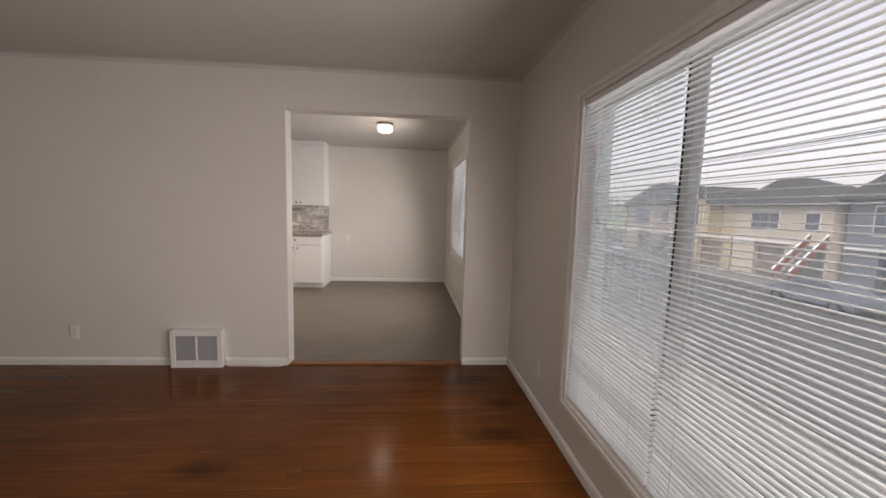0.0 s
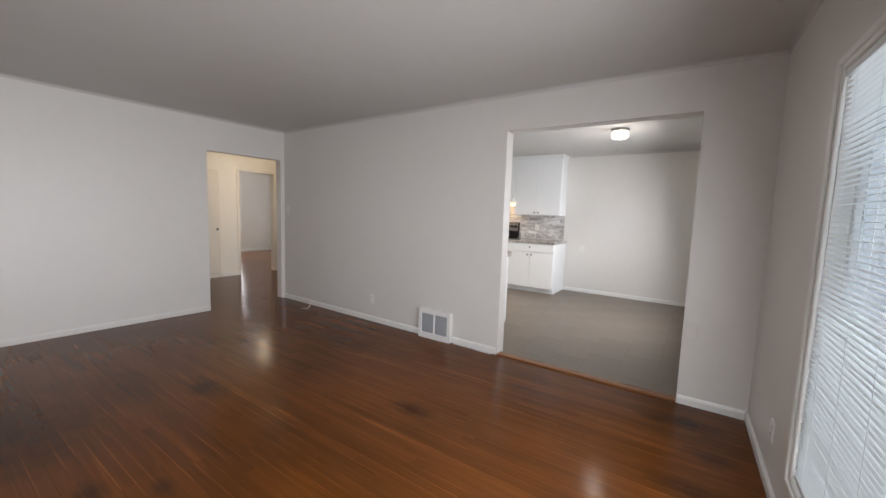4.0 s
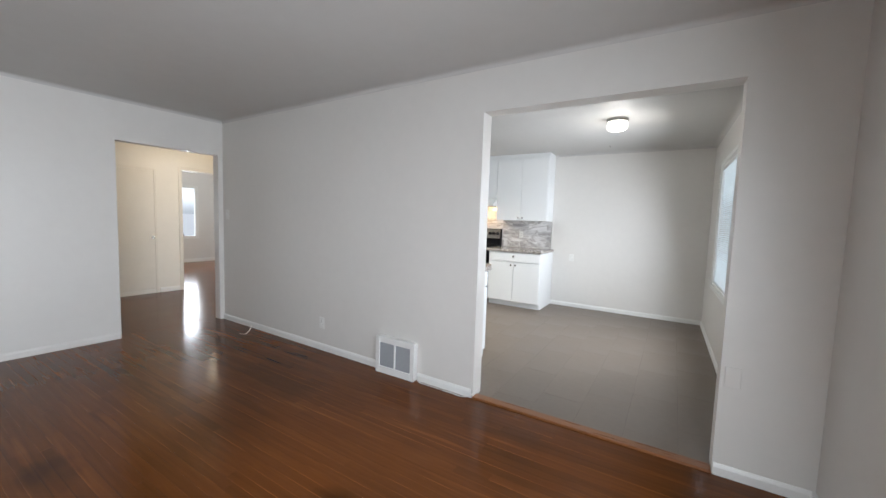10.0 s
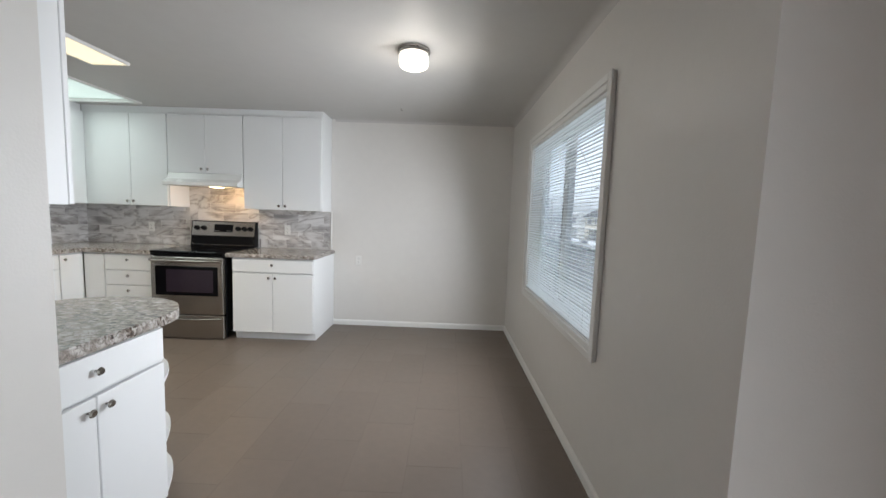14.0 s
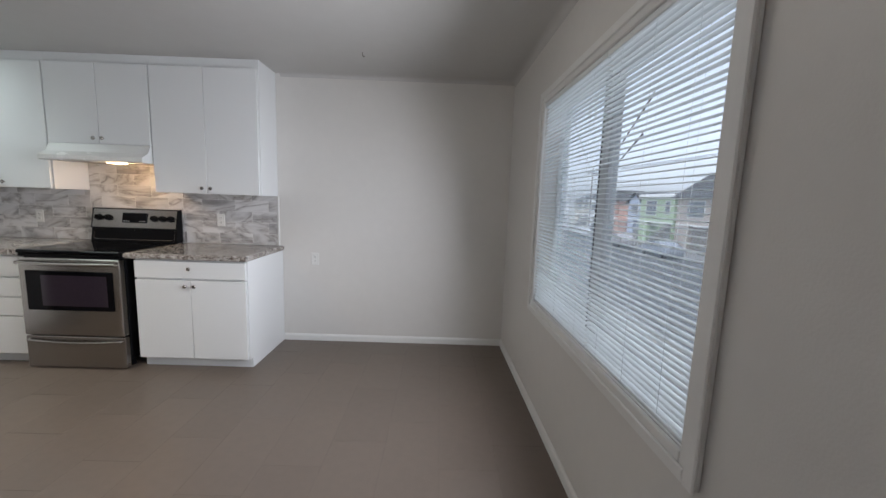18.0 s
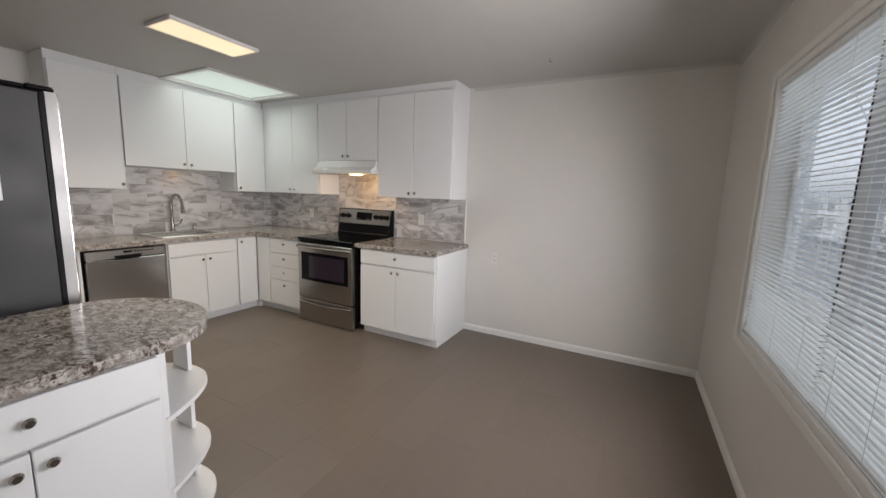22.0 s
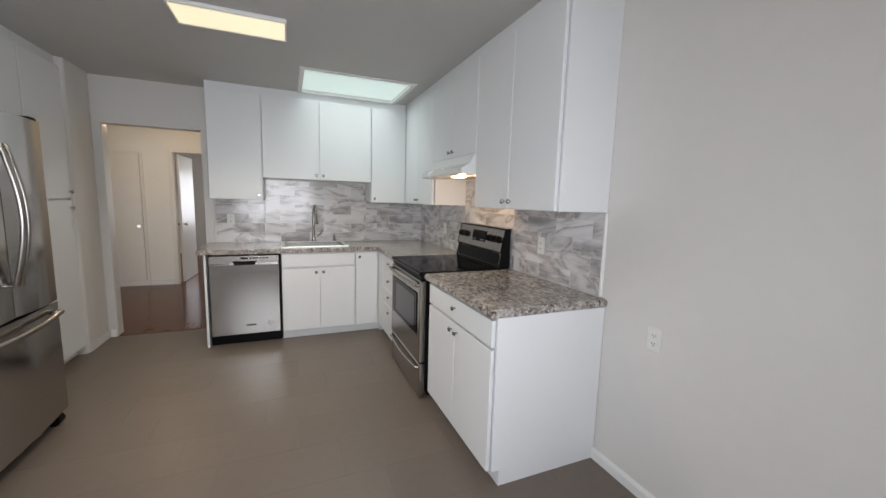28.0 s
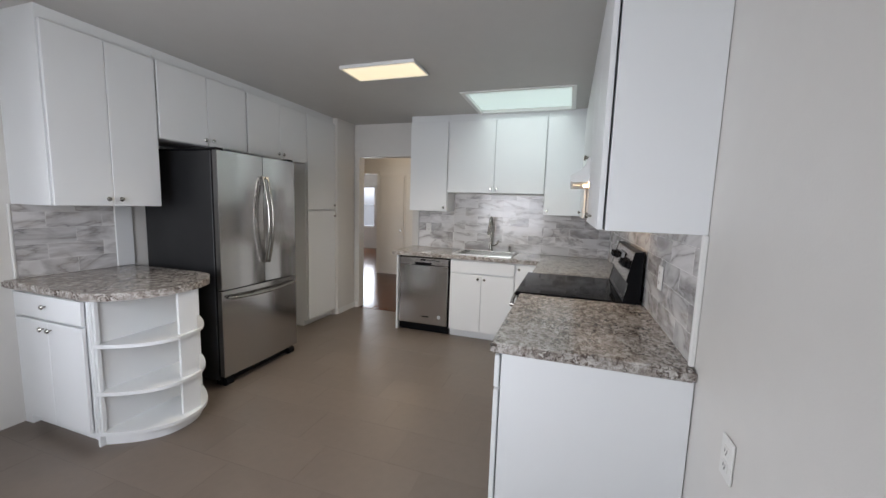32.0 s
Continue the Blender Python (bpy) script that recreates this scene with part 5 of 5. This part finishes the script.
def house(y0, y1, color, roof="hip", xf=27.0, eave=2.3, rise=1.8, trim=(0.7, 0.7, 0.68), stair=False, tone="cream", flip=False):
    """A two-storey row house facing the street: garage below, windows above."""
    h = thing("house", pose(xf, y0, GZ), f"{tone.replace('_', ' ')} stucco row house with {dict(hip='dark hipped', gable='dark gabled', flat='low flat')[roof]} roof", "house", "houses across the street")
    W, E = y1 - y0, eave - GZ
    wall = mat("stucco_" + tone, color, 0.8, vary=0.05, scale=1.0, bump=0.1, bscale=30)
    tr = mat("house_trim_" + tone, trim, 0.6)
    B = W * 0.37
    gy0, gy1 = (W * 0.40, W * 0.73) if flip else (W * 0.12, W * 0.52)
    bm = bmesh.new()
    if roof == "gable":  # a gabled bay beside a set-back entrance
        box(bm, 0.0, 10, B, W, 2.6, E)
        box(bm, 1.3, 10, 0, B, 2.6, E - 0.25)
        prism(bm, [(B, 0), (W, 0), ((B + W) / 2, 1.35)], 0, 6)
        for v in bm.verts[-6:]:
            v.co = Vector((v.co.z, v.co.x, v.co.y + E))
    else:
        box(bm, 0.0, 7, 0, W, 2.6, E)
    box(bm, 0.5, 7, 0, W, 0, 2.6)
    box(bm, 0.0, 0.5, 0, gy0, 0, 2.6), box(bm, 0.0, 0.5, gy1, W if flip else gy1 + W * 0.1, 0, 2.6)
    part("wall", bm, wall, h)
    # shade under the upper storey is put into the door's darker colour
    bpart("shaded_garage_door", (0.42, 0.52, gy0, gy1, 0.1, 2.35), mat("shaded_garage_" + tone, tuple(c * 0.45 for c in color), 0.6), h, "garage door darkened for the shade under the storey", 0.01)
    bm = bmesh.new()
    o = 0.45
    if roof == "hip":
        base = [bm.verts.new(p) for p in ((-o, -o, E), (7 + o, -o, E), (7 + o, W + o, E), (-o, W + o, E))]
        low = [bm.verts.new((v.co.x, v.co.y, E - 0.14)) for v in base]
        top = [bm.verts.new((x, W * (0.67 if flip else 0.5) + y, E + rise)) for x, y in ((1.7, -0.8), (2.9, -0.8), (2.9, 0.7), (1.7, 0.7))]
        bm.faces.new(top), bm.faces.new(low[::-1])
        for k in range(4):
            bm.faces.new((base[k], base[(k + 1) % 4], top[(k + 1) % 4], top[k]))
            bm.faces.new((low[k], low[(k + 1) % 4], base[(k + 1) % 4], base[k]))
    elif roof == "gable":
        for y in ((B - 0.35, (B + W) / 2), (W + 0.35, (B + W) / 2)):
            lo, hi = E - 0.30, E + 1.40
            v = [bm.verts.new(p) for p in ((-0.4, y[0], lo), (6.5, y[0], lo), (6.5, y[1], hi), (-0.4, y[1], hi), (-0.4, y[0], lo + 0.14), (6.5, y[0], lo + 0.14), (6.5, y[1], hi + 0.14), (-0.4, y[1], hi + 0.14))]
            for f in ((0, 1, 2, 3), (7, 6, 5, 4), (0, 4, 5, 1), (1, 5, 6, 2), (2, 6, 7, 3), (3, 7, 4, 0)):
                bm.faces.new([v[k] for k in f])
        bmesh.ops.recalc_face_normals(bm, faces=bm.faces)
        prism(bm, [(0.8, E - 0.25), (6.3, E - 0.25), (6.3, E + 0.1), (2.2, E + 0.1)], 0, B)
        for v in bm.verts[-8:]:
            v.co = Vector((v.co.x, v.co.z, v.co.y))
    else:
        box(bm, -0.15, 10.1, -0.02, W + 0.02, E, E + 0.35)
        box(bm, -0.35, 0.3, -0.05, W + 0.05, E - 0.05, E + 0.12)
    part("roof", bm, tr if roof == "flat" else ROOF, h)
    holes = ((W * 0.20, W * 0.52, 3.45, E - 0.45), (W * 0.76, W * 0.90, 3.6, E - 0.5))
    if roof == "gable":
        holes = ((B + W * 0.16, W - W * 0.14, 3.45, E - 0.30),)
    for a, b, c, d in holes:
        a, b = (W - b, W - a) if flip and roof != "gable" else (a, b)
        w = bpart("window", (-0.05, 0.06, a, b, c, d), tr, h, "white window frame", 0.01)
        n = 3 if b - a > 1.6 else 1
        for k in range(n):
            s = (b - a - 0.12) / n
            bpart("pane", (-0.058, -0.045, a + 0.08 + k * s, a + 0.04 + (k + 1) * s, c + 0.08, d - 0.08), PANE, w, "", 0)
    bpart("belt_course", (-0.08, 0.02, 0, W, 2.55, 2.72), tr, h, "", 0.01)
    st = 0.75 if flip else W * 0.80
    for k in range(9):
        bpart("step", (-2.4 + 0.27 * k, -2.13 + 0.27 * k + (0.0 if k < 8 else 0.6), st - 0.5, st + 0.5, 0.12, 0.14 + 0.27 * (k + 1)), CONC, h, "", 0)
    if stair:
        for y in (st - 0.62, st + 0.52):
            bm = prism(bmesh.new(), [(-2.5, 0.4), (-2.5, 0.95), (0.0, 3.4), (0.0, 2.85)], 0, 0.1)
            bm.transform(Matrix(((1, 0, 0, 0), (0, 0, 1, y), (0, 1, 0, 0), (0, 0, 0, 1))))
            rail = part("stair_rail", bm, BRICKRED, h, "rust-red stair rail")
            bm = prism(bmesh.new(), [(-2.5, 0.952), (-2.5, 1.00), (0.0, 3.45), (0.0, 3.402)], -0.03, 0.13)
            bm.transform(Matrix(((1, 0, 0, 0), (0, 0, 1, y), (0, 1, 0, 0), (0, 0, 0, 1))))
            part("cap", bm, tr, rail, "white rail cap")
    return h


# green, blue and orange fronts are greyed, so their colour carries street haze
cream, grey = (0.48, 0.43, 0.34), (0.16, 0.175, 0.195)
for y0, y1, col, roof, tone, stair in ((-30, -22, cream, "flat", "cream", 0), (-21.8, -14, grey, "hip", "grey", 0), (-13.8, -6, (0.5, 0.45, 0.4), "flat", "tan", 0), (-5.8, 2, cream, "hip", "cream", 0), (2.2, 9, (0.55, 0.57, 0.55), "flat", "pale", 0), (9.2, 15.2, cream, "hip", "cream", 0), (15.4, 22.2, grey, "hip", "blue_grey", 0), (22.5, 29.9, (0.52, 0.46, 0.37), "hip", "cream", 1), (30.1, 37.3, (0.46, 0.39, 0.26), "gable", "yellow", 0), (37.5, 46.2, (0.34, 0.29, 0.245), "hip", "brown", 0), (46.4, 53.6, (0.33, 0.42, 0.26), "flat", "green", 0), (53.8, 59.9, (0.36, 0.41, 0.50), "gable", "blue", 0), (60.1, 67.9, (0.50, 0.31, 0.24), "gable", "orange", 0), (68.1, 75, (0.6, 0.58, 0.55), "flat", "white", 0), (75.2, 82, cream, "hip", "cream", 0), (82.2, 90, (0.6, 0.6, 0.58), "flat", "white", 0)):
    k = int(abs(y0) * 7) % 5
    xf, eave, rise = {15.4: (27.6, 2.75, 2.3), 22.5: (27.0, 2.45, 2.0), 30.1: (27.0, 2.75, 0.0), 37.5: (27.2, 2.7, 2.4)}.get(y0, (27.0 + (0.3, 1.6, 0.8, 2.4, 0.0)[k], (2.5, 2.1, 3.0, 2.3, 2.75)[k], (2.0, 1.5, 2.3, 1.8, 2.6)[k]))
    house(y0, y1, col, roof, xf, eave, rise, tone=tone, stair=bool(stair), flip=bool(stair) or k in (1, 4) or tone in ("blue_grey", "brown"))


def car(y, x, color, label):
    """A parked saloon car along the street."""
    c = thing("car", pose(x, y, GZ, 0, 0, 90), label, "car", "parked cars")
    paint = mat("car_paint", color, 0.25, 0.2, vary=0.03, coat=0.5)
    bm = bmesh.new()
    pts = [(-2.2, 0.30), (2.2, 0.30), (2.25, 0.55), (2.1, 0.78), (1.2, 0.92), (0.55, 1.40), (-1.0, 1.42), (-1.75, 0.98), (-2.2, 0.90), (-2.28, 0.6)]
    prism(bm, pts, -0.86, 0.86)
    bm.transform(Matrix(((1, 0, 0, 0), (0, 0, 1, 0), (0, 1, 0, 0), (0, 0, 0, 1))))
    bmesh.ops.bevel(bm, geom=bm.edges[:], offset=0.07, segments=2, affect="EDGES")
    part("body", bm, paint, c, "", True)
    bm = prism(bmesh.new(), [(1.05, 0.95), (0.52, 1.33), (-0.95, 1.35), (-1.55, 0.98)], -0.868, 0.868)
    bm.transform(Matrix(((1, 0, 0, 0), (0, 0, 1, 0), (0, 1, 0, 0), (0, 0, 0, 1))))
    part("side_windows", bm, PANE, c, "dark side windows")
    for px in (-1.4, 1.4):
        for py in (-0.80, 0.80):
            w = part("wheel", cyl(bmesh.new(), (px, py - 0.1, 0.32), (px, py + 0.1, 0.32), 0.32, n=20), DARK, c, "black tyre", True)
            part("rim", cyl(bmesh.new(), (px, py - 0.105, 0.32), (px, py + 0.105, 0.32), 0.19, n=16), STEEL, w, "", True)
    return c


car(17.4, 20.6, (0.20, 0.22, 0.25), "dark grey car parked at the far kerb")
car(37.6, 20.6, (0.28, 0.30, 0.33), "grey car parked at the far kerb")
car(45.5, 20.6, (0.35, 0.33, 0.32), "silver car parked at the far kerb")
car(57.0, 20.5, (0.6, 0.6, 0.6), "white car parked at the far kerb")
car(66.0, 20.5, (0.55, 0.55, 0.57), "white car parked along the street")
WIRE = mat("pole_wood", (0.10, 0.075, 0.055), 0.8, vary=0.2, stretch=(6, 6, 0.5))
for y in (61.0, 104.0, -12.0):
    p = thing("utility_pole", pose(23.2, y, GZ), "brown wooden utility pole with a crossarm", "pole", "utility poles")
    part("pole", cyl(bmesh.new(), (0, 0, 0.1), (0, 0, 10.0), 0.13, 0.09, n=12), WIRE, p)
    bpart("crossarm", (-1.0, 1.0, -0.06, 0.06, 9.2, 9.35), WIRE, p, "", 0.01)
    for x in (-0.9, -0.3, 0.3, 0.9):
        part("insulator", cyl(bmesh.new(), (x, 0, 9.35), (x, 0, 9.5), 0.04, 0.025, n=8), PLATE, p)
for k, (x, z) in enumerate(((22.3, 6.5), (22.9, 6.5), (23.5, 6.5), (24.1, 6.5), (23.2, 4.9), (23.2, 4.4))):
    for a, b in ((-12, 61.0), (61.0, 104.0)):
        pts = [(x, a + (b - a) * s / 12, z - 0.7 * math.sin(math.pi * s / 12)) for s in range(13)]
        tagged(part("power_line", tube(bmesh.new(), pts, 0.018, 5), DARK), "thin black overhead power line", "cable", "power lines")
for a, b in (((23.2, 61.0, 4.9), (3.0, 9.0, 2.9)), ((23.2, 61.0, 4.4), (3.0, 9.2, 2.4)), ((23.2, 61.0, 6.4), (3.0, 13.0, 4.2))):
    a, b = Vector(a), Vector(b)
    pts = [a.lerp(b, s / 10) - Vector((0, 0, 0.4 * math.sin(math.pi * s / 10))) for s in range(11)]
    tagged(part("power_line", tube(bmesh.new(), pts, 0.016, 5), DARK), "thin black service line", "cable", "power lines")


# ---- backsplash tiles ----
def tiles(name, m, length, z0, tops, label):
    """Marble tiles in running bond on a wall; local x along it, -y outward. tops: (x0, x1, top) spans."""
    wall = thing(name, m, label, "backsplash", "", "structure")
    bpart("mortar", (0, length, -0.0092, -0.0005, z0, max(t for *_, t in tops)), mat("white_grout", (0.72, 0.71, 0.69), 0.8), wall, "", 0)
    TL, TH, J = 0.304, 0.1016, 0.0018
    cut = {}
    row = 0
    z = z0
    while z < max(t for *_, t in tops) - 0.01:
        x = -TL * (0.5 if row % 2 else 0.0) + 0.001
        while x < length - 0.005:
            a, b = max(x, 0.0), min(x + TL, length)
            for s0, s1, top in tops:
                p, q, h = max(a, s0), min(b, s1), min(z + TH, top)
                if q - p > 0.012 and h - z > 0.012:
                    key = (round(q - p, 3), round(h - z, 3))
                    if key not in cut:
                        cut[key] = mesh("tile", box(bmesh.new(), J / 2, key[0] - J / 2, -0.010, -0.003, J / 2, key[1] - J / 2, bevel=0.0012), MARBLE)
                    o = new("tile", cut[key])
                    o.parent, o.location = wall, (p, random.uniform(-0.0004, 0.0004), z)
            x += TL
        z += TH
        row += 1
    return wall


Z = 0.9165
tiles("backsplash", pose(-4.268, 7.349, 0), 2.97, Z, [(0, 1.268, UB), (1.268, 2.108, 1.60), (2.108, 2.97, UB)], "grey-veined white marble tile backsplash behind the stove")
tiles("backsplash", pose(-4.269, 5.10, 0, 0, 0, 90), 2.24, Z, [(0, 0.465, UB), (0.465, 1.54, 1.588), (1.54, 2.24, UB)], "grey-veined white marble tile backsplash behind the sink")
tiles("backsplash", pose(-1.14, 3.7265, 0, 0, 0, 180), 0.535, Z, [(0, 0.535, UB)], "grey-veined white marble tile backsplash above the rounded counter")
for d in ((-1.296, -1.280, 7.330, 7.3495, Z, UB),):
    tagged(bpart("edge_trim", d, PLATE, bevel=0.004), "white pencil edge of the backsplash", "trim", kind="structure")
tagged(bpart("edge_trim", (-1.138, -1.122, 3.7265, 3.743, Z, UB), PLATE, bevel=0.004), "white pencil edge of the backsplash", "trim", kind="structure")
tagged(bpart("edge_trim", (-4.2685, -4.25, 5.083, 5.098, Z, UB), PLATE, bevel=0.004), "white pencil edge of the backsplash", "trim", kind="structure")

# ---- kitchen floor tiles ----
kf = bpy.data.objects["floor_kitchen"]
TW, TL = 0.305, 0.61
cut = {}
for i, x in enumerate([-1.282 + TW * k for k in range(-10, 8)]):
    off = (0.0, 0.2033, 0.4066)[i % 3]
    y = 5.02 - TL * 3 + off
    while y < 7.35:
        a, b, c, d = max(x, -4.262), min(x + TW, 0.90), max(y, 3.668), min(y + TL, 7.345)
        if b - a > 0.02 and d - c > 0.02:
            key = (round(b - a, 3), round(d - c, 3))
            if key not in cut:
                cut[key] = mesh("floor_tile", box(bmesh.new(), 0.0007, key[0] - 0.0007, 0.0007, key[1] - 0.0007, 0.0, 0.0022, bevel=0.0005), TILE)
            o = new("floor_tile", cut[key])
            o.parent, o.location = kf, (a, c, random.uniform(-0.0001, 0.0002))
        y += TL

# ---- oak strips ----
lf = bpy.data.objects["floor_living"]
PW = 0.0572
me_of = {}
n = 0
y = -0.2
while y < 3.63:
    x = -4.48 - random.uniform(0, 1.4)
    h = min(PW, 3.64 - y)
    while x < 1.16:
        L = random.choice((1.3, 1.6, 1.9, 2.2))
        a, b = max(x, -4.48), min(x + L, 1.20 if y < 3.52 else -0.80)
        if b - a > 0.05 and h > 0.01:
            key = (round(b - a, 2), round(h, 4))
            if key not in me_of:
                me_of[key] = mesh("strip", box(bmesh.new(), 0.0003, key[0] - 0.0003, 0.0001, key[1] - 0.0001, 0.0, 0.006, bevel=0.0002), WOOD)
            o = new("strip", me_of[key])
            o.parent, o.location = lf, (a, y, random.uniform(-0.00004, 0.00004))
            o.rotation_euler = (random.uniform(-0.0005, 0.0005), 0, 0)
            n += 1
        x += L
    y += PW
# hall and bedroom strips, joined
bm = bmesh.new()
rnd = random.Random(4)
y = -0.28
while y < 7.05:
    x = -10.4 - rnd.uniform(0, 1.2)
    while x < -4.42:
        L = rnd.uniform(0.9, 1.9)
        a, b = max(x, -10.4), min(x + L, -4.485 if y < 3.62 else -4.275)
        if b - a > 0.05:
            box(bm, a + 0.0005, b - 0.0005, y + 0.0005, y + PW - 0.0005, 0.0, 0.005)
        x += L
    y += PW
tagged(part("hall_strips", bm, HALLWOOD), "glossy red-brown oak hall floor strips", "floor strips", kind="stuff")
